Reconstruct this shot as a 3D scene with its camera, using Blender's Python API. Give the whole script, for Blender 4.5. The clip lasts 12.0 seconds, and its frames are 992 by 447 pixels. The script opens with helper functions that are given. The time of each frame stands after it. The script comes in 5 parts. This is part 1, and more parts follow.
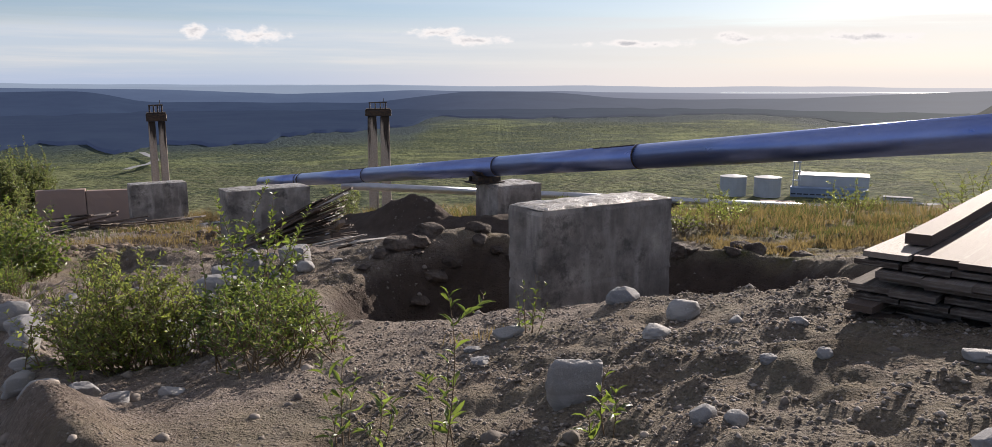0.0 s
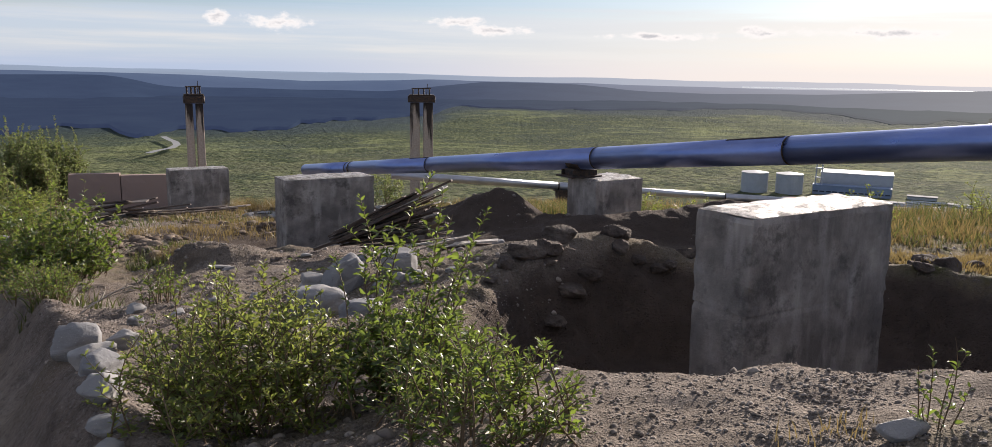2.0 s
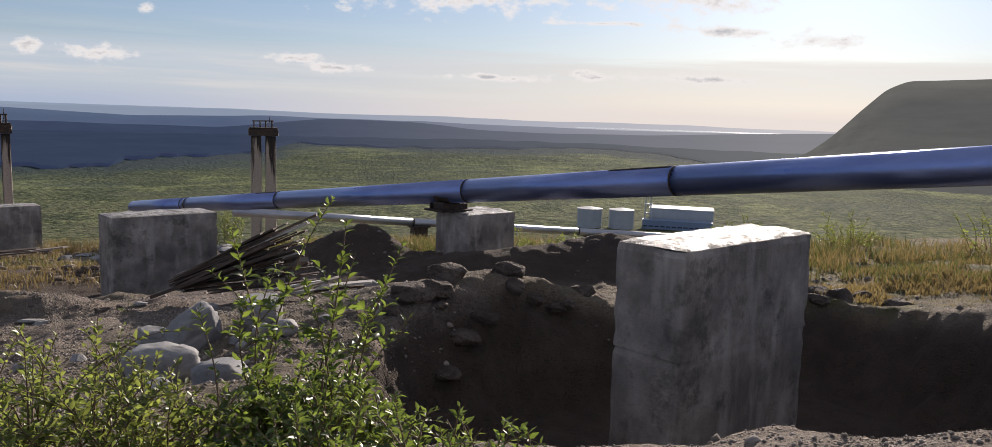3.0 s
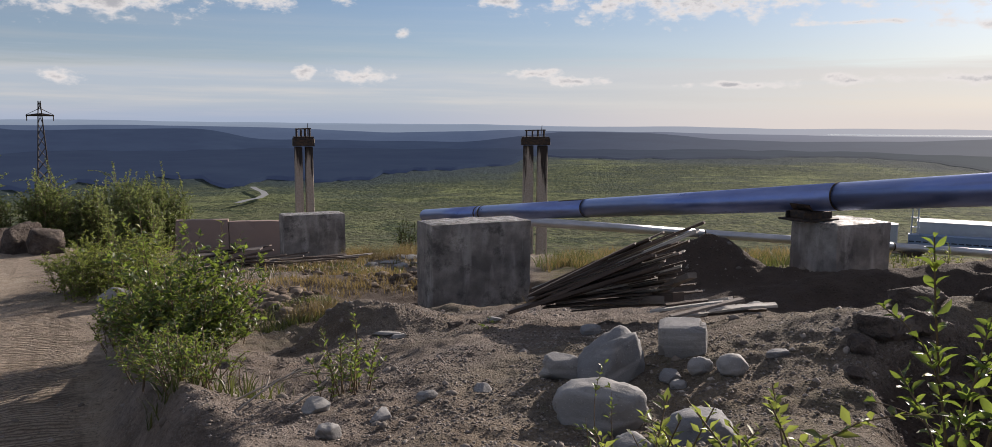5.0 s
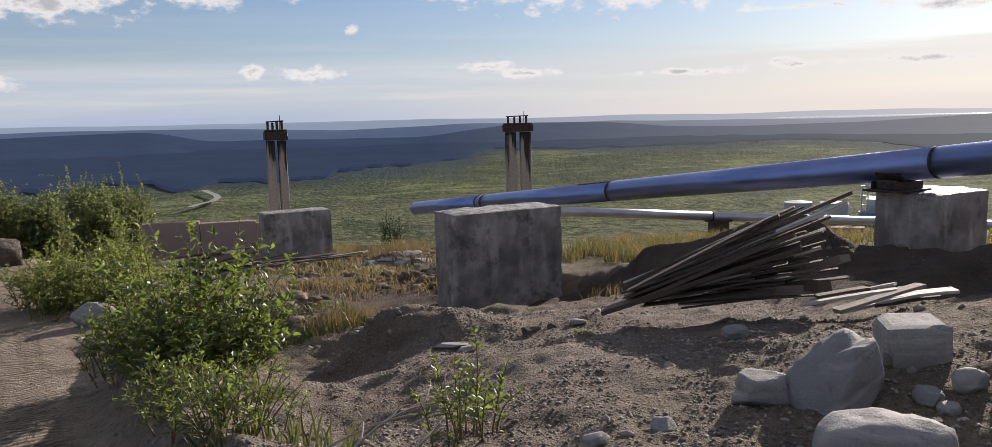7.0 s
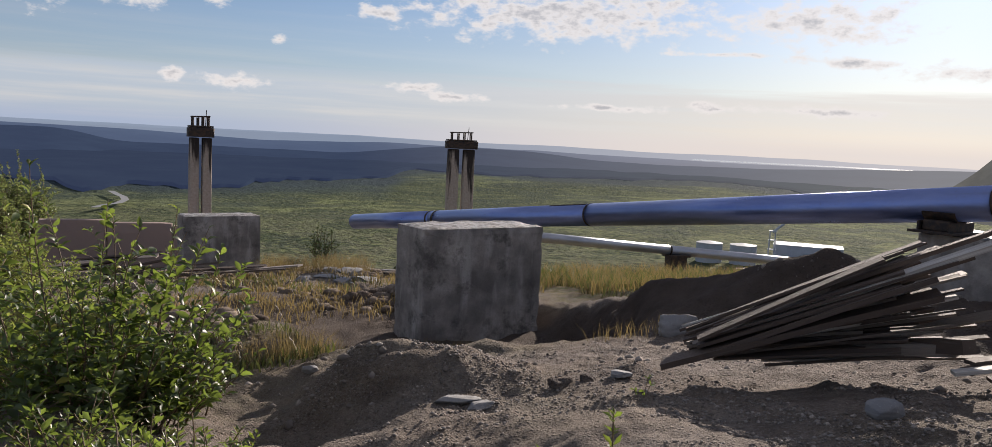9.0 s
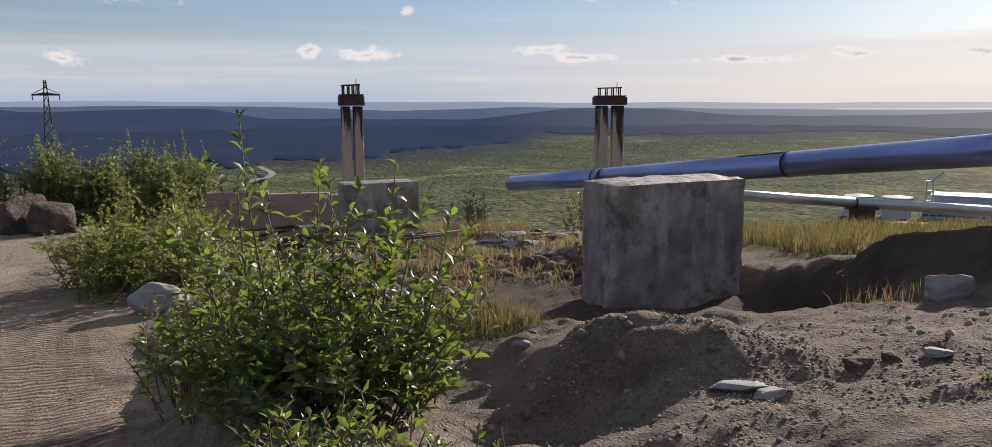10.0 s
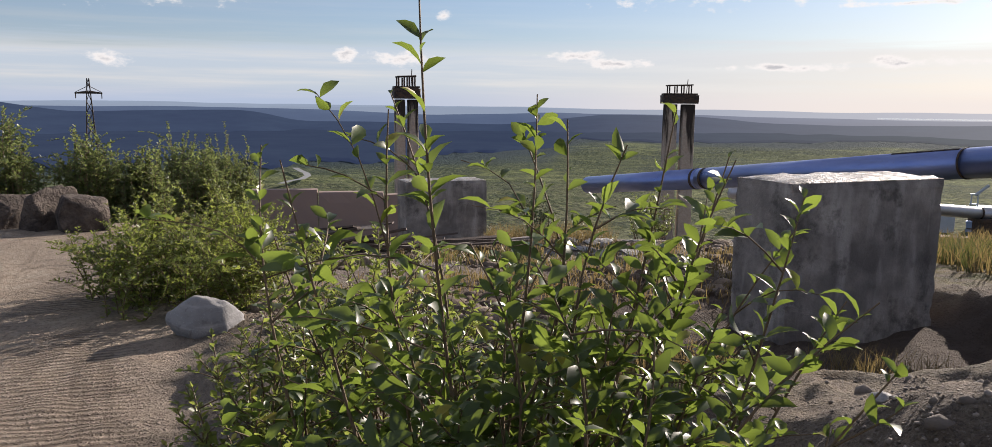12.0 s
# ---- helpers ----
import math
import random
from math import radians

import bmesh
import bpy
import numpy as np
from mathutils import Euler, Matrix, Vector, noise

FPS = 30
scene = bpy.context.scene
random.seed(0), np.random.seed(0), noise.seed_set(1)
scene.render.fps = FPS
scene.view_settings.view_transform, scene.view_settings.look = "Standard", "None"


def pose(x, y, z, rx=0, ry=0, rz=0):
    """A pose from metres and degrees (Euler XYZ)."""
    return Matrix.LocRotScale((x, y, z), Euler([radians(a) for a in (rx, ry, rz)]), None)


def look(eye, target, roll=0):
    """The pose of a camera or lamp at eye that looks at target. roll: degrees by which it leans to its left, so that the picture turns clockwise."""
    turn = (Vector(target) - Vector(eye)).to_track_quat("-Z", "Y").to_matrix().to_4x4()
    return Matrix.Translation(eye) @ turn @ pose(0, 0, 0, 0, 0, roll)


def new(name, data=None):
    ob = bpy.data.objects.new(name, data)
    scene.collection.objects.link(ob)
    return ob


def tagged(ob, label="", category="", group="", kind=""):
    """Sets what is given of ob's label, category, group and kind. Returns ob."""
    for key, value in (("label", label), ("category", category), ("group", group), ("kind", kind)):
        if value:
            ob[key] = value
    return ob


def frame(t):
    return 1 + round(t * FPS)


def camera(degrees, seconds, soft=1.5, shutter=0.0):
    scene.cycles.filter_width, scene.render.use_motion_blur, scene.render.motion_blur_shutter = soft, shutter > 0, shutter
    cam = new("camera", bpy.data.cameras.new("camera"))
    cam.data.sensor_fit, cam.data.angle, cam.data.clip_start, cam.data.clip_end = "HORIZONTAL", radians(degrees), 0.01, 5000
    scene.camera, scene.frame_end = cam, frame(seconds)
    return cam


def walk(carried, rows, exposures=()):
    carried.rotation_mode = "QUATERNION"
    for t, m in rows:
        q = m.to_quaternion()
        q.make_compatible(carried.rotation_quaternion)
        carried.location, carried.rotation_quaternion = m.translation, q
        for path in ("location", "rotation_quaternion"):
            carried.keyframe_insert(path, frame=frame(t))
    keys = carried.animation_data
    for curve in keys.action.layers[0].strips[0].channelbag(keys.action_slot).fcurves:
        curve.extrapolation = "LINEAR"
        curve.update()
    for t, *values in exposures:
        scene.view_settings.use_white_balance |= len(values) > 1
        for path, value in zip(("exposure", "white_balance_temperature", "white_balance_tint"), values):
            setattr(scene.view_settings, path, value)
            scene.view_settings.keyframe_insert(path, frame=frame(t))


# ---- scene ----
cam = camera(62.5, 12.0, 0.75)
PATH = [
    (0, (0.044, 0.689, 1.512), (0.038, 2.661, 1.173), -0.1),
    (0.5, (-0.225, 1.08, 1.468), (-0.214, 3.046, 1.103), -0.3),
    (1, (-0.522, 1.481, 1.434), (-0.546, 3.448, 1.07), 0.2),
    (1.5, (-0.865, 1.903, 1.363), (-0.891, 3.857, 0.937), 0.9),
    (2, (-1.22, 2.325, 1.339), (-1.267, 4.291, 0.978), 0.9),
    (2.5, (-1.455, 2.775, 1.295), (-1.285, 4.739, 0.961), 1.5),
    (2.7, (-1.491, 2.967, 1.226), (-1.136, 4.919, 0.969), 1.9),
    (4.3, (-2.404, 4.212, 1.084), (-2.29, 6.185, 0.777), 1.1),
    (4.5, (-2.589, 4.305, 1.032), (-2.505, 6.282, 0.743), 1.2),
    (5, (-2.941, 4.645, 0.938), (-3.179, 6.616, 0.694), 0.3),
    (5.5, (-3.297, 5.022, 0.885), (-3.556, 6.989, 0.633), -1.0),
    (6, (-3.567, 5.334, 0.792), (-3.831, 7.301, 0.543), -0.8),
    (6.1, (-3.636, 5.397, 0.77), (-3.902, 7.366, 0.538), -0.9),
    (6.5, (-3.84, 5.723, 0.706), (-4.124, 7.686, 0.449), -1.0),
    (7, (-4.121, 5.982, 0.692), (-4.256, 7.96, 0.431), -1.6),
    (7.5, (-4.302, 6.491, 0.611), (-4.34, 8.475, 0.367), -2.0),
    (7.7, (-4.335, 6.642, 0.569), (-4.364, 8.631, 0.368), -1.6),
    (9.3, (-5.116, 7.858, 0.355), (-5.066, 9.847, 0.154), 3.7),
    (9.5, (-5.254, 8.072, 0.299), (-5.372, 10.058, 0.104), 2.7),
    (10, (-5.603, 8.394, 0.25), (-5.857, 10.356, -0.048), -0.3),
    (10.5, (-5.937, 8.73, 0.234), (-6.22, 10.69, -0.042), 1.2),
    (11, (-6.196, 9.143, 0.176), (-6.522, 11.102, -0.061), 0.3),
    (11.5, (-6.467, 9.58, 0.073), (-6.792, 11.534, -0.206), 0.6),
    (12, (-6.7, 10.117, -0.039), (-7.031, 12.069, -0.325), 0.5),
]
walk(cam, [(t, look(eye, target, roll)) for t, eye, target, roll in PATH],
     [(0.0, 0.76, 6750, 15), (1.0, 0.80, 6750, 15), (1.5, 0.88, 6750, 15), (2.5, 0.68, 6750, 15), (4.5, 0.44, 6750, 15), (7.0, 0.63, 6750, 15), (7.5, 0.53, 6750, 15), (9.5, 0.54, 6750, 15), (10.2, 0.64, 6750, 15), (12.0, 0.74, 6750, 15)])

# ---- world, sun, exposure ----
SUN_AZ, SUN_EL = 31.0, 20.0      # degrees: azimuth to the right of +y, height
sun = new("sun", bpy.data.lights.new("sun", "SUN"))
sun.data.energy, sun.data.angle, sun.data.color = 5.0, radians(0.6), (1.0, 0.92, 0.82)
_a, _e = radians(SUN_AZ), radians(SUN_EL)
SUN_DIR = Vector((math.sin(_a) * math.cos(_e), math.cos(_a) * math.cos(_e), math.sin(_e)))
sun.matrix_world = look(SUN_DIR * 50, (0, 0, 0))


SKY_TINT = (0.76, 0.90, 1.13)
CLOUDS = [(-16.0, 3.1, 2.4, 0.6), (-20.1, 3.2, 0.9, 0.6), (-35.0, 2.7, 1.4, 0.6), (-13.3, 6.0, 0.6, 0.4), (-4.4, 3.4, 2.2, 0.45), (-1.5, 2.9, 3.0, 0.4),
          (9.0, 2.6, 4.0, 0.3), (16.5, 2.8, 3.5, 0.45), (23.0, 2.8, 4.5, 0.5), (-33.0, 7.6, 6.5, 1.5), (-22.8, 7.9, 2.4, 0.8), (-17.2, 8.6, 1.3, 0.8),
          (6.0, 8.7, 13.0, 2.1), (-6.3, 8.2, 1.8, 0.7), (22.5, 8.5, 7.0, 1.7), (16.5, 6.4, 3.8, 0.22), (24.5, 6.0, 4.0, 0.5), (30.5, 5.4, 4.0, 0.6)]


def make_world():
    w = bpy.data.worlds.new("world")
    w.use_nodes = True
    scene.world = w
    nt = w.node_tree
    nt.nodes.clear()
    N, L = nt.nodes.new, nt.links.new
    out, bg = N("ShaderNodeOutputWorld"), N("ShaderNodeBackground")
    sky = N("ShaderNodeTexSky")
    sky.sky_type, sky.sun_disc = "NISHITA", False
    sky.sun_elevation, sky.sun_rotation = radians(SUN_EL), radians(SUN_AZ)
    sky.altitude, sky.air_density, sky.dust_density, sky.ozone_density = 350, 1.1, 0.6, 3.0
    tc = N("ShaderNodeTexCoord")
    sep = N("ShaderNodeSeparateXYZ")
    L(tc.outputs["Generated"], sep.inputs[0])

    def mth(op, a, b=None, clamp=False):
        n = N("ShaderNodeMath")
        n.operation, n.use_clamp = op, clamp
        for i, v in enumerate((a, b)):
            if v is None:
                continue
            if isinstance(v, (int, float)):
                n.inputs[i].default_value = v
            else:
                L(v, n.inputs[i])
        return n.outputs[0]

    # bearing and height of the direction, in degrees
    az = mth("MULTIPLY", mth("ARCTAN2", sep.outputs[0], sep.outputs[1]), 57.2958)
    el = mth("MULTIPLY", mth("ARCSINE", sep.outputs[2]), 57.2958)
    at = N("ShaderNodeCombineXYZ")
    L(az, at.inputs[0])
    L(el, at.inputs[1])

    def rough(sx, sy, detail, rough, shift=0.0):
        mp, no = N("ShaderNodeMapping"), N("ShaderNodeTexNoise")
        mp.inputs["Scale"].default_value = (sx, sy, 1)
        mp.inputs["Location"].default_value = (shift, shift * 0.7, 0)
        L(at.outputs[0], mp.inputs[0])
        L(mp.outputs[0], no.inputs["Vector"])
        no.inputs["Scale"].default_value, no.inputs["Detail"].default_value, no.inputs["Roughness"].default_value = 1.0, detail, rough
        return no.outputs["Fac"]

    def ranged(v, a, b, c=0.0, d=1.0):
        n = N("ShaderNodeMapRange")
        n.interpolation_type = "SMOOTHSTEP"
        L(v, n.inputs[0])
        for i, x in enumerate((a, b, c, d)):
            n.inputs[i + 1].default_value = x
        return n.outputs[0]

    def mixed(f, a, b, blend="MIX"):
        n = N("ShaderNodeMix")
        n.data_type, n.blend_type = "RGBA", blend
        for i, v in ((0, f), (6, a), (7, b)):
            if isinstance(v, bpy.types.NodeSocket):
                L(v, n.inputs[i])
            else:
                n.inputs[i].default_value = v if isinstance(v, float) else (*v, 1)
        return n.outputs[2]

    # single cumulus clouds: bearing, height, half width, half height in degrees
    nearest = None
    for a, e, w, h in CLOUDS:
        m, ln = N("ShaderNodeVectorMath"), N("ShaderNodeVectorMath")
        m.operation, ln.operation = "MULTIPLY_ADD", "LENGTH"
        L(at.outputs[0], m.inputs[0])
        m.inputs[1].default_value, m.inputs[2].default_value = (1 / w, 1 / h, 0), (-a / w, -e / h, 0)
        L(m.outputs[0], ln.inputs[0])
        nearest = ln.outputs["Value"] if nearest is None else mth("MINIMUM", nearest, ln.outputs["Value"])
    puffs = rough(0.55, 1.0, 7.0, 0.62)
    dens = mth("ADD", mth("SUBTRACT", 1.0, nearest), mth("MULTIPLY", mth("SUBTRACT", puffs, 0.5), 3.2))
    # unseen broken cloud overhead, added and kept bright to lift the ground's shade
    over = mth("ADD", mth("MULTIPLY", mth("SUBTRACT", rough(0.07, 0.16, 7.0, 0.6, 3.0), 0.44), 4.0), ranged(el, 9.0, 13.0, -2.0, 0.0))
    dens = mth("MAXIMUM", dens, over)
    shade = mixed(ranged(el, 10.0, 16.0), (6.0, 6.2, 6.6), (10.0, 10.0, 10.2))
    body = mixed(ranged(dens, 0.55, 1.25), (10.8, 10.7, 10.6), shade)
    blue = mixed(1.0, sky.outputs[0], SKY_TINT, "MULTIPLY")
    # thin stratus over the horizon, in long streaks, warm towards the sun
    streak = rough(0.045, 0.95, 5.0, 0.6, 9.0)
    low = ranged(mth("ADD", el, mth("MULTIPLY", mth("SUBTRACT", streak, 0.5), 3.0)), 3.2, 5.2, 0.80, 0.0)
    haze = ranged(el, -1.0, 14.0, 0.50, 0.0)
    warm = mixed(ranged(az, -18.0, 22.0), (6.6, 7.7, 9.1), (9.2, 9.0, 8.9))
    pale = mixed(ranged(streak, 0.40, 0.70), warm, (8.7, 9.0, 9.4))
    hue = mixed(mth("MAXIMUM", low, haze), blue, pale)
    hue = mixed(mth("MULTIPLY", ranged(dens, 0.0, 0.75), 0.9), hue, body)
    # far air along the horizon, bluest away from the sun
    rim = mixed(ranged(az, -25.0, 15.0), (4.6, 5.9, 8.2), (9.6, 9.2, 9.0))
    hue = mixed(ranged(el, 0.1, 1.5, 0.75, 0.0), hue, rim)
    L(hue, bg.inputs[0])
    bg.inputs[1].default_value = 0.053
    L(bg.outputs[0], out.inputs[0])


make_world()


# ---- materials ----
def material(name, build):
    m = bpy.data.materials.new(name)
    m.use_nodes = True
    nt = m.node_tree
    nt.nodes.clear()
    out = nt.nodes.new("ShaderNodeOutputMaterial")
    sh = build(Nodes(nt))
    nt.links.new(sh, out.inputs[0])
    return m


class Nodes:
    """Short words for shader nodes."""

    def __init__(self, nt):
        self.nt = nt

    def add(self, kind, **ins):
        n = self.nt.nodes.new(kind)
        for k, v in ins.items():
            self.set(n.inputs[k.replace("_", " ")], v)
        return n

    def set(self, sock, v):
        if isinstance(v, bpy.types.NodeSocket):
            self.nt.links.new(v, sock)
        else:
            sock.default_value = (*v, 1) if isinstance(v, tuple) and len(v) == 3 and sock.type == "RGBA" else v

    def obj(self):
        return self.add("ShaderNodeTexCoord").outputs["Object"]

    def pos(self):
        return self.add("ShaderNodeNewGeometry").outputs["Position"]

    def island(self):
        return self.add("ShaderNodeNewGeometry").outputs["Random Per Island"]

    def rand(self):
        return self.add("ShaderNodeObjectInfo").outputs["Random"]

    def attr(self, name):
        n = self.add("ShaderNodeAttribute")
        n.attribute_name = name
        return n.outputs["Fac"]

    def noise(self, vec, scale, detail=4.0, rough=0.55):
        return self.add("ShaderNodeTexNoise", Vector=vec, Scale=scale, Detail=detail, Roughness=rough).outputs["Fac"]

    def voro(self, vec, scale, feature="F1"):
        n = self.add("ShaderNodeTexVoronoi", Vector=vec, Scale=scale)
        n.feature = feature
        return n

    def scaled(self, vec, sx, sy, sz, rz=0.0):
        n = self.add("ShaderNodeMapping", Vector=vec)
        n.inputs["Scale"].default_value = (sx, sy, sz)
        n.inputs["Rotation"].default_value = (0, 0, radians(rz))
        return n.outputs[0]

    def rng(self, v, a, b, c=0.0, d=1.0):
        n = self.add("ShaderNodeMapRange")
        self.set(n.inputs[0], v)
        for i, x in enumerate((a, b, c, d)):
            self.set(n.inputs[i + 1], x)
        return n.outputs[0]

    def math(self, op, a, b=0.0):
        n = self.add("ShaderNodeMath")
        n.operation = op
        self.set(n.inputs[0], a)
        self.set(n.inputs[1], b)
        return n.outputs[0]

    def mix(self, f, a, b):
        n = self.add("ShaderNodeMix")
        n.data_type = "RGBA"
        self.set(n.inputs[0], f)
        self.set(n.inputs[6], a)
        self.set(n.inputs[7], b)
        return n.outputs[2]

    def bump(self, h, strength, dist):
        return self.add("ShaderNodeBump", Height=h, Strength=strength, Distance=dist).outputs[0]

    def bsdf(self, color, rough=0.9, metal=0.0, normal=None, spec=0.3):
        n = self.add("ShaderNodeBsdfPrincipled", Base_Color=color, Roughness=rough, Metallic=metal)
        n.inputs["Specular IOR Level"].default_value = spec
        if normal is not None:
            self.set(n.inputs["Normal"], normal)
        return n.outputs[0]


def m_ground(n):
    p = n.pos()
    big, mid, fine, grit = n.noise(p, 0.9, 5), n.noise(p, 5.0, 6, 0.62), n.noise(p, 26.0, 6, 0.68), n.noise(p, 110.0, 3, 0.6)
    soil = n.mix(n.rng(mid, 0.3, 0.7), (0.139, 0.114, 0.096), (0.324, 0.275, 0.238))
    soil = n.mix(n.rng(big, 0.42, 0.66, 0, 0.8), soil, (0.213, 0.167, 0.131))
    soil = n.mix(n.rng(fine, 0.54, 0.74, 0, 0.75), soil, (0.362, 0.321, 0.285))
    # darker in fine hollows and in patches, partly painted shade between clods
    soil = n.mix(n.rng(fine, 0.32, 0.46, 0.6, 0), soil, (0.068, 0.056, 0.048))
    soil = n.mix(n.rng(grit, 0.32, 0.46, 0.6, 0), soil, (0.065, 0.055, 0.048))
    soil = n.mix(n.rng(n.noise(p, 58.0, 5, 0.75), 0.54, 0.66, 0, 0.8), soil, (0.376, 0.333, 0.297))
    peb = n.voro(p, 34.0)
    soil = n.mix(n.math("MULTIPLY", n.rng(peb.outputs["Distance"], 0.0, 0.35, 1, 0), 0.35), soil, (0.194, 0.179, 0.167))
    dark_mottle = n.noise(p, 1.7, 6, 0.66)
    soil = n.mix(n.rng(dark_mottle, 0.53, 0.62, 0, 0.4), soil, (0.078, 0.061, 0.051))
    # pits, banks and spoil heaps: dark brown moist earth, with their shade painted in
    soil = n.mix(n.attr("raw_shaded"), soil, n.mix(mid, (0.055, 0.042, 0.036), (0.135, 0.106, 0.088)))
    # the track: compacted pale clay, marked across by crawler treads
    rot = n.scaled(p, 1, 1, 1, -34.0)
    treads = n.add("ShaderNodeTexWave", Vector=rot, Scale=4.7, Distortion=0.5, Detail=2.0)
    treads.bands_direction = "Y"
    clay = n.mix(n.rng(mid, 0.3, 0.7), (0.340, 0.273, 0.210), (0.488, 0.412, 0.330))
    clay = n.mix(n.rng(big, 0.35, 0.6, 0.6, 0.0), clay, (0.296, 0.244, 0.195))
    clay = n.mix(n.rng(fine, 0.36, 0.5, 0.55, 0.0), clay, (0.104, 0.082, 0.064))
    clay = n.mix(n.rng(n.noise(n.scaled(rot, 6, 0.5, 1), 1.0, 4), 0.55, 0.7, 0, 0.5), clay, (0.126, 0.102, 0.082))
    packed = n.mix(n.rng(mid, 0.35, 0.65), (0.220, 0.180, 0.146), (0.360, 0.305, 0.252))
    packed = n.mix(n.rng(grit, 0.36, 0.48, 0.5, 0.0), packed, (0.105, 0.089, 0.071))
    soil = n.mix(n.math("MULTIPLY", n.attr("packed"), 0.65), soil, packed)
    # grooves between the tread bars are darkened in colour, as painted shade
    bars = n.math("MULTIPLY", n.rng(treads.outputs["Fac"], 0.6, 0.25), n.attr("tread"))
    clay = n.mix(n.math("MULTIPLY", bars, 0.6), clay, (0.081, 0.062, 0.047))
    clay = n.mix(n.rng(dark_mottle, 0.55, 0.66, 0, 0.55), clay, (0.081, 0.067, 0.055))
    col = n.mix(n.attr("road"), soil, clay)
    # thin dry grass and moss
    g = n.math("MULTIPLY", n.attr("grass"), n.rng(n.math("ADD", mid, n.math("MULTIPLY", fine, 0.5)), 0.55, 0.85))
    straw = n.mix(n.rng(n.noise(p, 2.2, 4), 0.4, 0.65), (0.09, 0.095, 0.034), (0.22, 0.165, 0.075))
    col = n.mix(g, col, straw)
    # far forest floor: birch scrub, darker trees in drifts and bog in long strips
    f0, f1, f2, f3 = n.noise(p, 0.0035, 5, 0.55), n.noise(p, 0.012, 6, 0.55), n.noise(p, 0.05, 4, 0.55), n.noise(p, 0.16, 4, 0.6)
    wood = n.mix(n.rng(f1, 0.40, 0.60), (0.044, 0.058, 0.038), (0.120, 0.140, 0.068))
    wood = n.mix(n.rng(f0, 0.49, 0.55, 0, 0.75), wood, (0.172, 0.198, 0.086))
    wood = n.mix(n.rng(n.noise(p, 0.0055, 4, 0.5), 0.53, 0.57, 0, 0.8), wood, (0.040, 0.055, 0.046))
    wood = n.mix(n.math("MULTIPLY", n.attr("scrub"), 0.72), wood, n.mix(f2, (0.095, 0.102, 0.066), (0.185, 0.182, 0.115)))
    wood = n.mix(n.rng(f1, 0.53, 0.58, 0, 0.7), wood, (0.036, 0.050, 0.036))
    wood = n.mix(n.rng(f2, 0.50, 0.60, 0, 0.7), wood, (0.050, 0.068, 0.036))
    wood = n.mix(n.rng(f3, 0.54, 0.64, 0, 0.75), wood, (0.024, 0.034, 0.020))
    wood = n.mix(n.rng(f3, 0.36, 0.46, 0.5, 0), wood, (0.22, 0.24, 0.10))
    # far off, cloud shadow and haze are painted into the forest colour
    wood = n.mix(n.attr("cloud_shade"), wood, n.mix(f2, (0.026, 0.040, 0.050), (0.050, 0.070, 0.075)))
    col = n.mix(n.attr("forest"), col, wood)
    tread_h = n.math("MULTIPLY", treads.outputs["Fac"], n.attr("tread"))
    h = n.math("ADD", n.math("MULTIPLY", fine, 0.6), n.math("MULTIPLY", grit, 0.35))
    h = n.math("ADD", h, n.math("MULTIPLY", tread_h, 0.45))
    h = n.math("ADD", h, n.rng(peb.outputs["Distance"], 0.0, 0.4, 0.45, 0.0))
    gloss = n.rng(n.attr("forest"), 0.0, 1.0, 0.12, 0.02)
    crowns = n.add("ShaderNodeBump", Height=n.math("MULTIPLY", n.math("ADD", f3, f2), n.attr("forest")), Strength=1.0, Distance=5.0, Normal=n.bump(h, 1.0, 0.075)).outputs[0]
    sh = n.add("ShaderNodeBsdfPrincipled", Base_Color=col, Roughness=0.95, Normal=crowns)
    n.set(sh.inputs["Specular IOR Level"], gloss)
    return sh.outputs[0]


def m_concrete(n):
    p = n.obj()
    a, b, c = n.noise(p, 1.6, 5, 0.6), n.noise(p, 9.0, 6, 0.65), n.noise(p, 60.0, 4, 0.6)
    streak = n.noise(n.scaled(p, 4, 4, 0.5), 1.0, 5, 0.6)
    col = n.mix(n.rng(a, 0.36, 0.64), (0.150, 0.136, 0.126), (0.42, 0.385, 0.35))
    col = n.mix(n.rng(n.noise(p, 3.8, 6, 0.7), 0.42, 0.62, 0, 0.6), col, (0.18, 0.165, 0.155))
    col = n.mix(n.rng(streak, 0.52, 0.78, 0, 0.5), col, (0.11, 0.098, 0.09))
    col = n.mix(n.rng(n.noise(n.scaled(p, 3, 3, 0.7), 1.7, 3), 0.54, 0.70, 0, 0.55), col, (0.48, 0.45, 0.42))
    col = n.mix(n.rng(b, 0.56, 0.75, 0, 0.6), col, (0.13, 0.12, 0.11))
    blot = n.rng(n.noise(p, 2.4, 8, 0.72), 0.53, 0.64)
    col = n.mix(n.math("MULTIPLY", blot, 0.8), col, (0.085, 0.078, 0.072))
    pores = n.rng(n.voro(p, 75.0).outputs["Distance"], 0.0, 0.16, 1, 0)
    col = n.mix(n.math("MULTIPLY", pores, 0.5), col, (0.06, 0.055, 0.05))
    h = n.math("SUBTRACT", n.math("ADD", b, n.math("MULTIPLY", c, 0.5)), n.math("MULTIPLY", pores, 0.7))
    return n.bsdf(col, 0.88, 0, n.bump(h, 0.5, 0.02), 0.3)


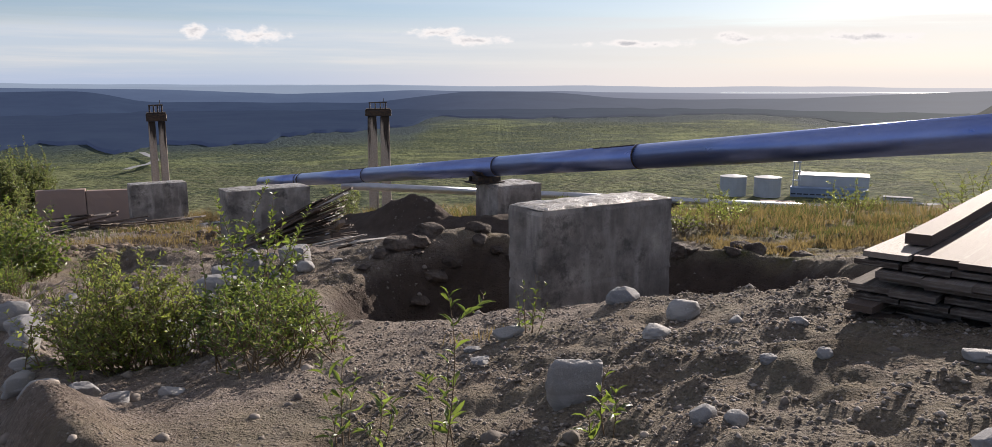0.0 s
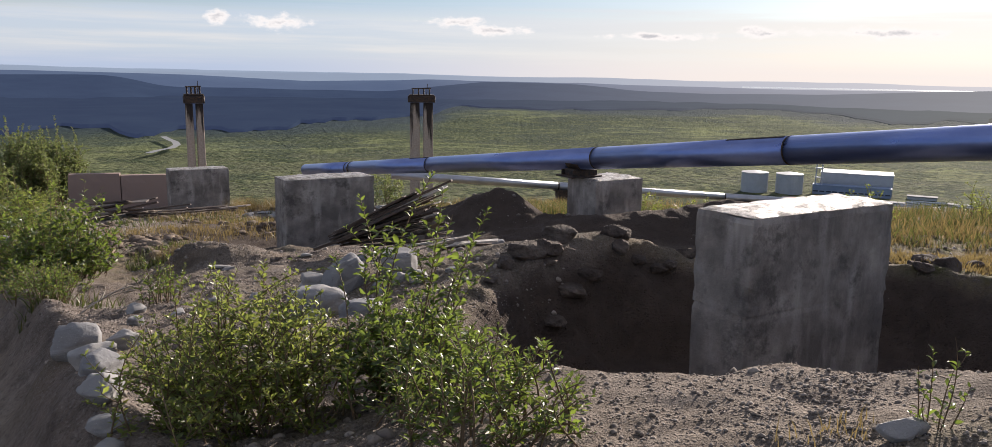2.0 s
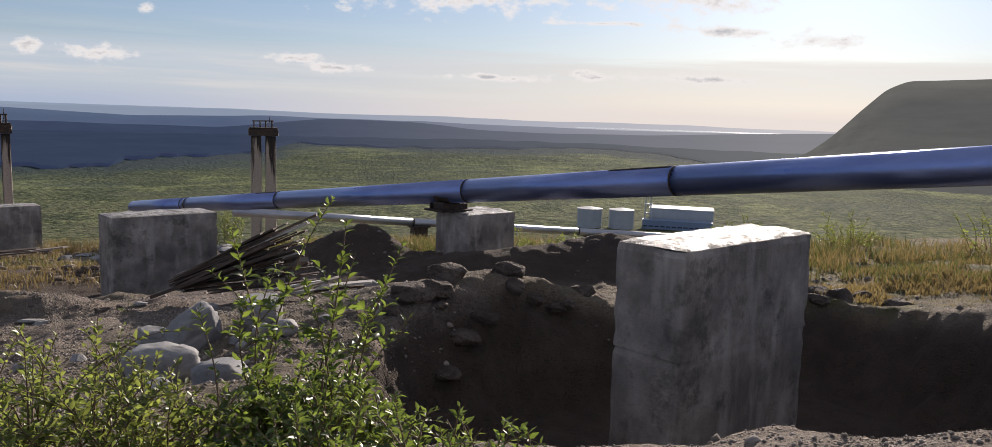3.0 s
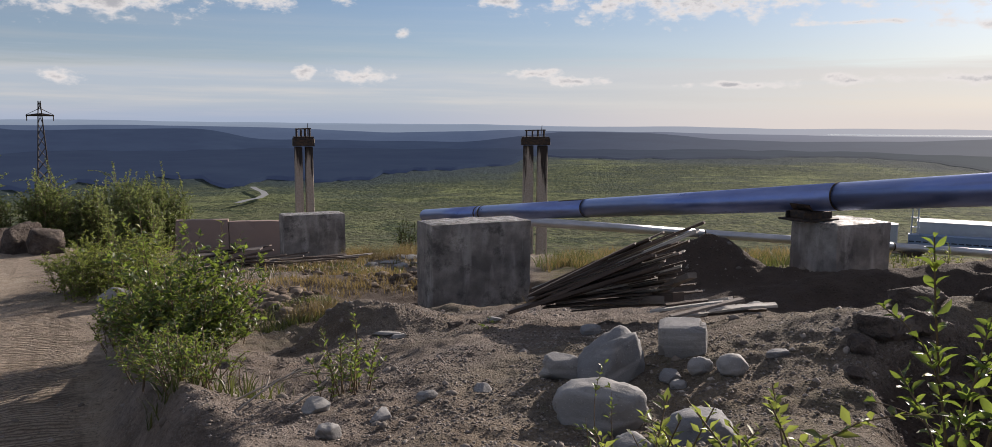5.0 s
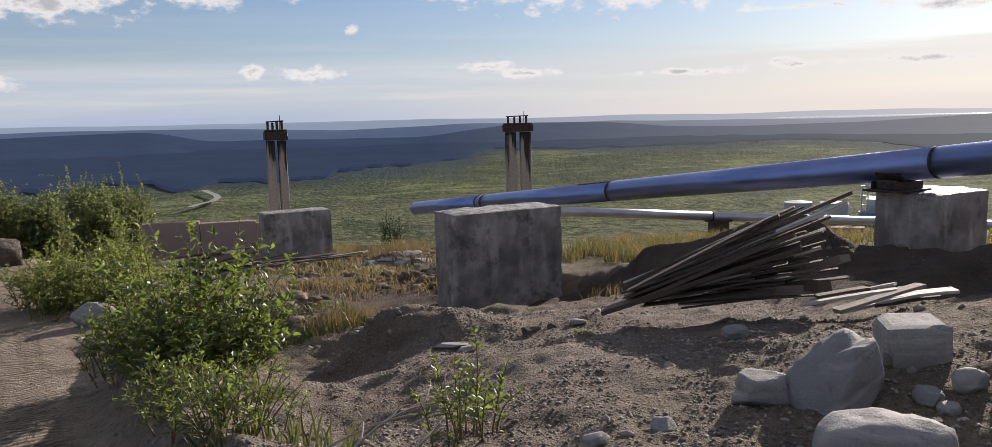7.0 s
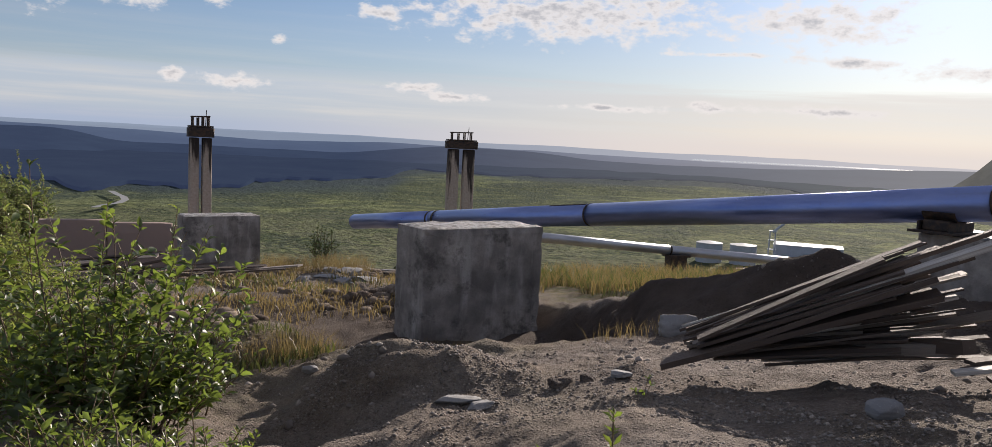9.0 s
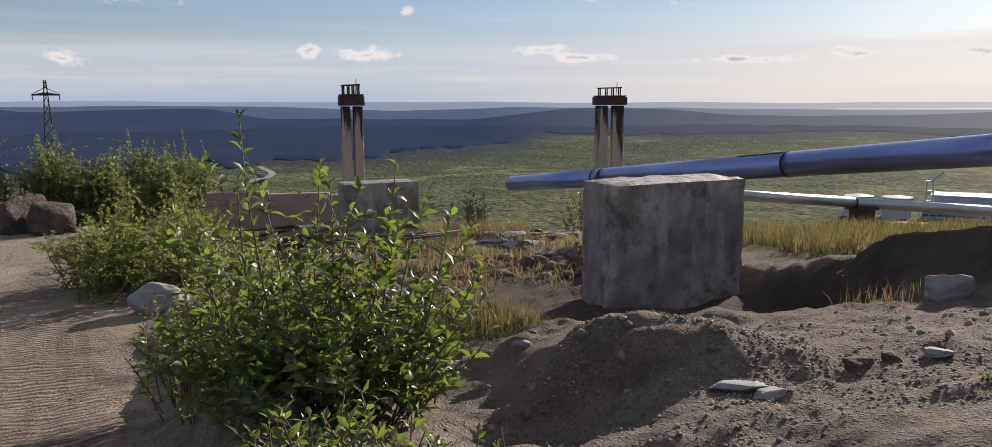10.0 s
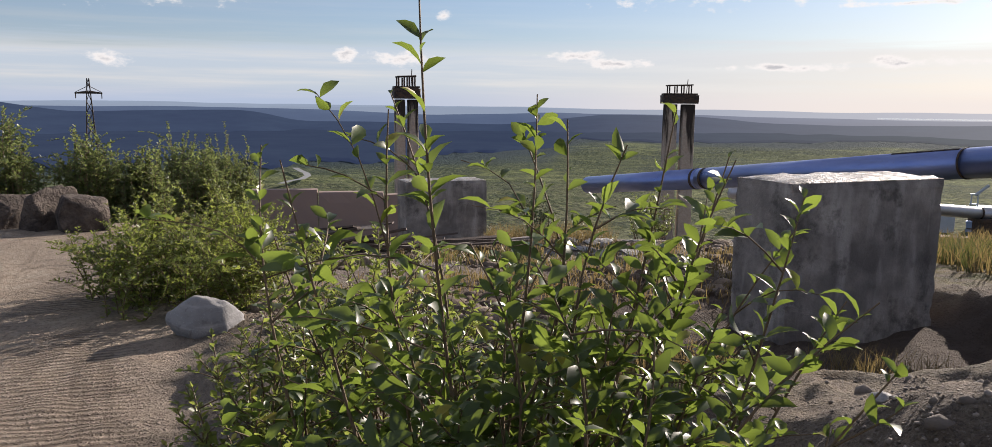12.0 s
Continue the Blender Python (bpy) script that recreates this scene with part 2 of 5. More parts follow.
def m_crust(n):
    p = n.obj()
    a, b = n.noise(p, 6.0, 6, 0.7), n.noise(p, 40.0, 4, 0.6)
    # pale patches follow the gloss: the top's glint is partly put into the colour
    col = n.mix(n.rng(a, 0.40, 0.60), (0.11, 0.105, 0.10), (0.36, 0.35, 0.335))
    col = n.mix(n.rng(b, 0.5, 0.75, 0, 0.7), col, (0.12, 0.11, 0.10))
    rough = n.rng(a, 0.40, 0.60, 0.8, 0.38)
    return n.bsdf(col, rough, 0, n.bump(n.math("ADD", a, n.math("MULTIPLY", b, 0.4)), 0.8, 0.03), 0.5)


def m_old_concrete(n):
    p = n.obj()
    a, b = n.noise(n.scaled(p, 6, 6, 0.45), 1.0, 5, 0.6), n.noise(p, 14.0, 5, 0.65)
    col = n.mix(n.rng(b, 0.3, 0.7), (0.30, 0.255, 0.215), (0.42, 0.37, 0.32))
    top = n.rng(n.add("ShaderNodeSeparateXYZ", Vector=p).outputs[2], -2.6, -0.3)
    soot = n.rng(n.math("ADD", a, n.math("MULTIPLY", top, 0.34)), 0.60, 0.72)
    col = n.mix(n.math("MULTIPLY", soot, 0.95), col, (0.022, 0.018, 0.018))
    return n.bsdf(col, 0.9, 0, n.bump(b, 0.4, 0.02), 0.2)


def m_pipe(n):
    p = n.obj()
    a, b = n.noise(n.scaled(p, 1, 1, 0.35), 3.0, 5, 0.6), n.noise(p, 22.0, 4, 0.6)
    streak = n.noise(n.scaled(p, 9, 9, 0.8), 1.0, 5, 0.65)
    # the sky's blue reflection is put into the zinc sheet's base colour
    col = n.mix(n.rng(a, 0.3, 0.7), (0.155, 0.215, 0.46), (0.25, 0.32, 0.58))
    col = n.mix(n.rng(streak, 0.55, 0.75, 0, 0.45), col, (0.17, 0.18, 0.26))
    col = n.mix(n.rng(b, 0.6, 0.8, 0, 0.4), col, (0.20, 0.20, 0.24))
    rough = n.rng(a, 0.3, 0.7, 0.26, 0.40)
    h = n.math("ADD", a, n.math("MULTIPLY", b, 0.15))
    return n.bsdf(col, rough, 0.85, n.bump(h, 0.30, 0.02), 0.5)


def m_silver(n):
    p = n.obj()
    a, b = n.noise(n.scaled(p, 1, 1, 0.4), 4.0, 5, 0.6), n.noise(p, 30.0, 4, 0.6)
    col = n.mix(n.rng(a, 0.3, 0.7), (0.34, 0.35, 0.38), (0.52, 0.53, 0.56))
    col = n.mix(n.rng(b, 0.6, 0.8, 0, 0.5), col, (0.22, 0.20, 0.19))
    return n.bsdf(col, n.rng(a, 0.3, 0.7, 0.32, 0.5), 0.8, n.bump(a, 0.25, 0.02), 0.5)


def m_steel_dark(n):
    p = n.obj()
    a = n.noise(p, 18.0, 5, 0.65)
    col = n.mix(n.rng(a, 0.4, 0.65), (0.035, 0.032, 0.032), (0.10, 0.065, 0.045))
    return n.bsdf(col, 0.65, 0.5, n.bump(a, 0.3, 0.01), 0.4)


def m_board(n):
    p = n.obj()
    r = n.rand()
    grain = n.noise(n.scaled(p, 1.2, 26, 26), 2.0, 6, 0.6)
    blotch = n.noise(p, 4.0, 4, 0.6)
    dark, pale = (0.095, 0.070, 0.057), (0.30, 0.26, 0.225)
    col = n.mix(n.rng(r, 0.62, 1.0), dark, pale)
    col = n.mix(n.rng(grain, 0.45, 0.7, 0, 0.7), col, (0.055, 0.042, 0.035))
    col = n.mix(n.rng(blotch, 0.58, 0.72, 0, 0.4), col, (0.20, 0.185, 0.17))
    return n.bsdf(col, 0.75, 0, n.bump(grain, 0.5, 0.008), 0.3)


def m_shaded_panel(n):
    p = n.obj()
    grain = n.noise(n.scaled(p, 1.0, 20, 20), 2.0, 6, 0.6)
    col = n.mix(n.rng(n.rand(), 0.2, 1.0), (0.060, 0.048, 0.042), (0.155, 0.130, 0.115))
    col = n.mix(n.rng(n.noise(p, 3.5, 5, 0.65), 0.45, 0.65, 0, 0.7), col, (0.21, 0.195, 0.18))
    col = n.mix(n.rng(grain, 0.5, 0.72, 0, 0.6), col, (0.035, 0.028, 0.025))
    return n.bsdf(col, 0.9, 0, n.bump(grain, 0.4, 0.006), 0.08)


def m_sunlit_board(n):
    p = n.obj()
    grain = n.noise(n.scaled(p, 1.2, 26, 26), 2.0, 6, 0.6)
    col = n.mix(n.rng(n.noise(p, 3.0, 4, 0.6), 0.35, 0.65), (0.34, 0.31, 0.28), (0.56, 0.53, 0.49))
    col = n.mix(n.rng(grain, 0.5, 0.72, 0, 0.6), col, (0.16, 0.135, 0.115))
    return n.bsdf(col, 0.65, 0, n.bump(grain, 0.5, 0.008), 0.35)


def m_rock(n):
    p = n.obj()
    r = n.rand()
    a, b, c = n.noise(p, 2.6, 5, 0.6), n.noise(p, 16.0, 6, 0.68), n.noise(p, 90.0, 3, 0.6)
    layer = n.noise(n.scaled(p, 2, 2, 14), 1.2, 4)
    col = n.mix(n.rng(r, 0, 1), (0.175, 0.180, 0.192), (0.30, 0.293, 0.282))
    col = n.mix(n.rng(a, 0.4, 0.7, 0, 0.6), col, (0.17, 0.16, 0.152))
    col = n.mix(n.rng(layer, 0.52, 0.66, 0, 0.5), col, (0.39, 0.386, 0.382))
    col = n.mix(n.rng(b, 0.58, 0.75, 0, 0.7), col, (0.07, 0.063, 0.06))
    col = n.mix(n.rng(c, 0.62, 0.7, 0, 0.6), col, (0.38, 0.38, 0.375))
    return n.bsdf(col, 0.8, 0, n.bump(n.math("ADD", b, n.math("MULTIPLY", c, 0.3)), 0.55, 0.02), 0.3)


def m_gravel(n):
    r = n.island()
    col = n.mix(n.math("POWER", r, 1.6), (0.130, 0.110, 0.094), (0.340, 0.300, 0.262))
    b = n.noise(n.pos(), 60.0, 4)
    col = n.mix(n.rng(b, 0.55, 0.75, 0, 0.6), col, (0.10, 0.09, 0.085))
    return n.bsdf(col, 0.85, 0, n.bump(b, 0.4, 0.01), 0.3)


def leaf_material(name, dark, light, glow, yellow, thin=0.45):
    def build(n):
        r = n.island()
        col = n.mix(n.rng(r, 0.0, 0.9), dark, light)
        col = n.mix(n.rng(r, 0.90, 0.95), col, yellow)
        col = n.mix(n.rng(n.noise(n.pos(), 3.0, 2), 0.4, 0.7, 0, 0.5), col, dark)
        d = n.bsdf(col, 0.42, 0, None, 0.45)
        t = n.add("ShaderNodeBsdfTranslucent", Color=n.mix(r, glow, tuple(c * 1.5 for c in glow))).outputs[0]
        return n.blend(thin, d, t)
    return material(name, build)


def _blend(self, f, a, b):
    m = self.add("ShaderNodeMixShader")
    self.set(m.inputs[0], f)
    self.set(m.inputs[1], a)
    self.set(m.inputs[2], b)
    return m.outputs[0]


Nodes.blend = _blend


def m_stem(n):
    a = n.noise(n.pos(), 40.0, 3)
    return n.bsdf(n.mix(a, (0.10, 0.065, 0.04), (0.19, 0.14, 0.085)), 0.7, 0, None, 0.3)


def m_paint(color, rough=0.6):
    def build(n):
        a = n.noise(n.pos(), 0.25, 4)
        return n.bsdf(n.mix(n.rng(a, 0.4, 0.7, 0, 0.25), color, tuple(c * 0.6 for c in color)), rough)
    return build


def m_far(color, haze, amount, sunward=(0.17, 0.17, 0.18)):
    """Far woods and hills, the haze of the air painted on as emission, greyer sunward."""
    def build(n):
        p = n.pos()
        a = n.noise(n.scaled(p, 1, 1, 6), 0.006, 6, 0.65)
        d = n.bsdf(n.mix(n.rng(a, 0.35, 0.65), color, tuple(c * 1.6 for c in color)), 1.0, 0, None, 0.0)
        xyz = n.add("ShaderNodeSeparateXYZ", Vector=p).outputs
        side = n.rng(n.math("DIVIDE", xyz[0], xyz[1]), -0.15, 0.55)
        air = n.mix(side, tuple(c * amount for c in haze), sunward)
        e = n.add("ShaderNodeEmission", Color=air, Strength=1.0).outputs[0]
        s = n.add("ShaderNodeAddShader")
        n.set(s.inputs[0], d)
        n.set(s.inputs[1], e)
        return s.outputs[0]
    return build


def m_water(n):
    return n.bsdf((0.25, 0.32, 0.40), 0.12, 0, None, 0.6)


def m_dark_rock(n):
    p = n.obj()
    a, b = n.noise(p, 2.2, 6, 0.65), n.noise(p, 14.0, 5, 0.65)
    col = n.mix(n.rng(a, 0.35, 0.65), (0.055, 0.042, 0.036), (0.20, 0.165, 0.14))
    col = n.mix(n.rng(b, 0.5, 0.75, 0, 0.7), col, (0.05, 0.042, 0.038))
    return n.bsdf(col, 0.9, 0, n.bump(n.math("ADD", a, n.math("MULTIPLY", b, 0.7)), 1.0, 0.16), 0.2)


def m_clod(n):
    b = n.noise(n.pos(), 30.0, 5, 0.65)
    col = n.mix(n.island(), (0.085, 0.064, 0.050), (0.235, 0.190, 0.150))
    col = n.mix(n.rng(b, 0.5, 0.75, 0, 0.6), col, (0.06, 0.047, 0.038))
    return n.bsdf(col, 0.95, 0, n.bump(b, 0.8, 0.02), 0.1)


GROUND = material("ground_soil", m_ground)
CONCRETE = material("concrete", m_concrete)
CRUST = material("concrete_crust", m_crust)
OLD_CONCRETE = material("sooty_concrete", m_old_concrete)
PIPE = material("galvanised_cladding", m_pipe)
SILVER = material("bare_metal_pipe", m_silver)
STEEL = material("dark_steel", m_steel_dark)
BOARD = material("weathered_board", m_board)
PANEL_SHADED = material("shaded_formwork", m_shaded_panel)
BOARD_SUNLIT = material("sunlit_board", m_sunlit_board)
ROCK = material("boulder_stone", m_rock)
GRAVEL = material("gravel", m_gravel)
LEAF = leaf_material("willow_leaf", (0.022, 0.042, 0.017), (0.088, 0.126, 0.046), (0.19, 0.26, 0.042), (0.28, 0.23, 0.03), 0.40)
LEAF_DULL = leaf_material("scrub_leaf", (0.040, 0.062, 0.022), (0.130, 0.158, 0.052), (0.27, 0.32, 0.065), (0.28, 0.23, 0.05))
LEAF_BIRCH = leaf_material("birch_leaf", (0.040, 0.062, 0.030), (0.125, 0.155, 0.068), (0.24, 0.29, 0.09), (0.20, 0.18, 0.06), 0.42)
LEAF_FAR = leaf_material("birch_canopy", (0.050, 0.062, 0.036), (0.130, 0.142, 0.070), (0.17, 0.19, 0.08), (0.14, 0.13, 0.07), 0.5)
# far plain: cloud shadow put into the dark colour, haze into the glow
CLOUD_SHADE_PLAIN = material("shaded_forest_plain", m_far((0.008, 0.012, 0.014), (0.21, 0.31, 0.66), 0.080, (0.097, 0.102, 0.104)))
STRAW = leaf_material("dry_grass", (0.085, 0.068, 0.034), (0.20, 0.158, 0.080), (0.20, 0.15, 0.06), (0.17, 0.09, 0.05))
GREENGRASS = leaf_material("green_grass", (0.034, 0.048, 0.018), (0.080, 0.096, 0.034), (0.10, 0.115, 0.03), (0.18, 0.15, 0.05), 0.35)
STEM = material("woody_stem", m_stem)
WHITE = material("white_panel", m_paint((0.42, 0.45, 0.49)))
BLUE_PANEL = material("blue_panel", m_paint((0.22, 0.29, 0.42)))
GREY_ROOF = material("grey_roof", m_paint((0.42, 0.43, 0.44)))
DARK_GLASS = material("dark_window", m_paint((0.05, 0.06, 0.08), 0.25))
PINK_WALL = material("brown_wall", m_paint((0.30, 0.225, 0.195), 0.9))
ROAD_GREY = material("pale_gravel_road", m_paint((0.20, 0.21, 0.22), 0.9))
WATER = material("water", m_water)
# hill and ridges: base hue, then the painted haze glow and its sunward tint
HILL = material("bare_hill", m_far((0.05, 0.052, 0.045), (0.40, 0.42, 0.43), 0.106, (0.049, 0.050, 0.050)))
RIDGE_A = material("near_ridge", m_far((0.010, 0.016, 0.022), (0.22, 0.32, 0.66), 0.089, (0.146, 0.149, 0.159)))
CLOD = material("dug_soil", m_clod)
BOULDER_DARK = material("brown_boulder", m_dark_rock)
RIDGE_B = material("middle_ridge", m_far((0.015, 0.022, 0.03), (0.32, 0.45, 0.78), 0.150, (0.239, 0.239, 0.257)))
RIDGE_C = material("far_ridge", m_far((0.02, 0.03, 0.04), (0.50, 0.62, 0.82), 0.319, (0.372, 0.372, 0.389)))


# ---- terrain ----
def hash01(ix, iy, seed):
    h = (ix.astype(np.int64) * 374761393 + iy.astype(np.int64) * 668265263 + seed * 974634777) & 0xFFFFFFFF
    h = ((h ^ (h >> 13)) * 1274126177) & 0xFFFFFFFF
    return ((h ^ (h >> 16)) & 0xFFFF) / 65535.0


def vnoise(x, y, seed=0):
    ix, iy = np.floor(x), np.floor(y)
    fx, fy = x - ix, y - iy
    fx, fy = fx * fx * (3 - 2 * fx), fy * fy * (3 - 2 * fy)
    a, b = hash01(ix, iy, seed), hash01(ix + 1, iy, seed)
    c, d = hash01(ix, iy + 1, seed), hash01(ix + 1, iy + 1, seed)
    return (a + (b - a) * fx) * (1 - fy) + (c + (d - c) * fx) * fy - 0.5


def fbm(x, y, scale, seed=0, octaves=4, gain=0.5):
    out, amp = 0.0, 1.0
    for k in range(octaves):
        out = out + amp * vnoise(x / scale + 17.3 * k, y / scale - 9.1 * k, seed + k)
        scale, amp = scale * 0.5, amp * gain
    return out


def sstep(a, b, v):
    t = np.clip((v - a) / (b - a), 0, 1)
    return t * t * (3 - 2 * t)


def bell(x, y, cx, cy, rx, ry, turn=0.0):
    c, s = math.cos(radians(turn)), math.sin(radians(turn))
    dx, dy = (x - cx) * c + (y - cy) * s, -(x - cx) * s + (y - cy) * c
    return np.exp(-(dx / rx) ** 2 - (dy / ry) ** 2)


def bank(x, y, a, b, h0, h1, front, back):
    """An earth bank from a to b, steep on one side (front) and gentle behind."""
    dx, dy = b[0] - a[0], b[1] - a[1]
    L = math.hypot(dx, dy)
    dx, dy = dx / L, dy / L
    s = (x - a[0]) * dx + (y - a[1]) * dy
    w = (x - a[0]) * dy - (y - a[1]) * dx + 0.35 * fbm(x, y, 0.8, 131, 3)
    h = h0 + (h1 - h0) * np.clip(s / L, 0, 1)
    return h * np.exp(-(w / np.where(w > 0, front, back)) ** 2) * sstep(-0.45, 0.15, s) * (1 - sstep(L - 0.15, L + 0.7, s))


def hard_pan(x, y):
    """Smooth trodden soil between the shrubs and the first pit, and on the flat beside the boards."""
    a = np.maximum(bell(x, y, -0.1, 5.6, 1.6, 1.5), 0.7 * bell(x, y, -4.0, 11.6, 0.9, 0.7))
    return sstep(0.35, 0.75, a + 0.35 * fbm(x, y, 0.7, 191, 3))


def dish(x, y, cx, cy, rx, ry, turn, soft):
    """1 inside a rounded box, falling to 0 over the band soft, with a ragged rim."""
    c, s = math.cos(radians(turn)), math.sin(radians(turn))
    dx, dy = (x - cx) * c + (y - cy) * s, -(x - cx) * s + (y - cy) * c
    r = ((abs(dx) / rx) ** 3 + (abs(dy) / ry) ** 3) ** (1 / 3)
    return 1 - sstep(1 - soft, 1 + soft, r + 0.16 * fbm(x, y, 0.9, 41, 3) + 0.05 * fbm(x, y, 0.24, 47, 3, 0.6))


def along(x, y):
    """Metres along the track, and metres to its right."""
    return -0.56 * x + 0.83 * (y - 0.25), 0.83 * x + 0.56 * (y - 0.25)


def pits(x, y):
    a = np.maximum(dish(x, y, 1.15, 8.45, 2.45, 1.75, 8, 0.20), dish(x, y, 1.95, 6.75, 1.5, 1.4, -8, 0.20))
    b = dish(x, y, -5.05, 16.75, 1.75, 1.8, 15, 0.2)
    b = np.maximum(b, 0.9 * dish(x, y, -7.0, 18.6, 1.4, 1.3, 0, 0.25))
    return a, b


PLAIN = -98.0


def terrain(x, y, rough=True):
    x, y = np.asarray(x, float), np.asarray(y, float)
    s, u = along(x, y)
    q = np.clip(0.5 * (x - 5.5) + 0.87 * (y - 14.5), 0, None)
    z = 0.35 - 0.10 * y + 0.05 * x
    z = z - np.where(q < 14, 0.0045 * q * q, 0.0045 * 196 + 0.126 * (q - 14))
    # banks and spoil heaps
    z = z + 0.50 * bell(x, y, 2.6, 4.4, 3.4, 3.2)
    z = z + 0.30 * bell(x, y, -1.4, 10.9, 2.3, 2.1)
    z = z + 0.24 * bell(x, y, -0.5, 10.5, 0.9, 0.6, 20)
    z = z + 0.34 * bell(x, y, -1.1, 15.1, 1.7, 0.6, -16)
    z = z + bank(x, y, (-4.0, 17.0), (-1.3, 15.3), 0.26, 0.42, 0.50, 1.0)
    z = z + 0.58 * bell(x, y, 1.7, 13.4, 1.4, 0.6)
    z = z + 0.34 * bell(x, y, -0.6, 13.1, 1.4, 0.45, -6)
    z = z + bank(x, y, (-5.75, 12.85), (-4.95, 12.9), 0.34, 0.24, 0.30, 0.9)
    z = z - 0.22 * bell(x, y, -5.95, 12.2, 0.5, 0.4)
    z = z - 0.22 * bell(x, y, -5.4, 10.7, 0.7, 0.8, -30)
    z = z - 0.20 * bell(x, y, -2.7, 6.9, 0.8, 0.7)
    z = z - 0.30 * bell(x, y, -7.0, 14.8, 1.0, 1.2)
    z = z - 0.30 * bell(x, y, -6.55, 13.3, 0.7, 0.8)
    a, b = pits(x, y)
    z = z * (1 - a) + a * np.minimum(z, -1.35)
    z = z * (1 - b) + b * np.minimum(z, -2.0)
    # the track, cut a little into the slope
    road = (1 - sstep(0.05, 0.7, u + 0.25 * fbm(x, y, 0.8, 7, 2))) * sstep(-8.0, -6.0, u) * (1 - sstep(27, 33, s))
    zr = np.where(s < 12, -0.133 * s, -1.6 - 0.035 * (s - 12))
    z = z * (1 - road) + road * np.clip(zr, -9, 8)
    # earth ridge pushed up along the track's edge
    z = z + 0.20 * np.exp(-((u - 0.55) / 0.22) ** 2) * (s > -5) * (s < 14) * (0.6 + 1.6 * fbm(x, y, 1.1, 3, 2))
    r = np.hypot(x, y)
    z = np.clip(z, None, 45)
    z = np.where(z < PLAIN + 20, PLAIN + 20 * np.exp(np.clip((z - PLAIN - 20) / 20, -30, 0)), z)
    z = z + 9 * fbm(x, y, 420, 90, 4) * sstep(250, 900, r)
    if rough:
        near = 1 - sstep(16, 40, np.hypot(x + 3, y - 10))
        calm = 1 - 0.75 * road
        heavy = 0.35 + 0.65 * sstep(-0.12, 0.15, fbm(x, y, 2.6, 83, 2))
        z = z + near * calm * (0.12 * fbm(x, y, 1.3, 11, 3) + heavy * (0.055 * fbm(x, y, 0.42, 21, 3, 0.6) - 0.05 * np.abs(fbm(x, y, 0.55, 25, 4, 0.62))) + 0.030 * fbm(x, y, 0.14, 23, 2, 0.6))
        clods = 0.35 + 0.65 * np.maximum(sstep(-0.05, 0.2, fbm(x, y, 1.9, 141, 2)), sstep(0.2, 0.7, bell(x, y, 1.4, 4.2, 1.5, 2.2)))
        clods = clods * (1 - 0.8 * hard_pan(x, y)) * (1 - 0.35 * sstep(7, 9, y))
        wx, wy = x + 0.30 * fbm(x, y, 0.5, 161, 3), y + 0.30 * fbm(x, y, 0.5, 171, 3)
        z = z + near * calm * clods * (0.060 * np.abs(vnoise(wx / 0.31, wy / 0.23, 151)) + 0.050 * np.abs(vnoise(wx / 0.15 + 5, wy / 0.12, 153)) + 0.026 * vnoise(x / 0.075, y / 0.075 + 3, 157) - 0.03)
        z = z + near * road * (0.05 * fbm(x, y, 0.6, 33, 3) + 0.03 * np.abs(fbm(x, y, 0.22, 35, 3)))
        z = z + (1 - near) * 0.5 * fbm(x, y, 5, 51, 3) * sstep(20, 60, r)
    return z


def zat(x, y):
    return float(terrain(np.array([x]), np.array([y]))[0])


def spaced(lo, hi, step, far, grow):
    mid = list(np.arange(lo, hi + step / 2, step))
    up, d = [mid[-1]], step
    while up[-1] < far:
        d *= grow
        up.append(up[-1] + d)
    down, d = [mid[0]], step
    while down[-1] > -far:
        d *= grow
        down.append(down[-1] - d)
    return np.array(down[:0:-1] + mid + up[1:])


def grid_mesh(name, X, Y, Z):
    ny, nx = X.shape
    me = bpy.data.meshes.new(name)
    v = np.stack([X.ravel(), Y.ravel(), Z.ravel()], 1)
    i = np.arange(nx * ny).reshape(ny, nx)
    f = np.stack([i[:-1, :-1].ravel(), i[:-1, 1:].ravel(), i[1:, 1:].ravel(), i[1:, :-1].ravel()], 1)
    me.vertices.add(len(v))
    me.vertices.foreach_set("co", v.ravel())
    me.loops.add(f.size)
    me.loops.foreach_set("vertex_index", f.ravel())
    me.polygons.add(len(f))
    me.polygons.foreach_set("loop_start", np.arange(0, f.size, 4))
    me.polygons.foreach_set("use_smooth", np.ones(len(f), bool))
    me.update(calc_edges=True)
    return me


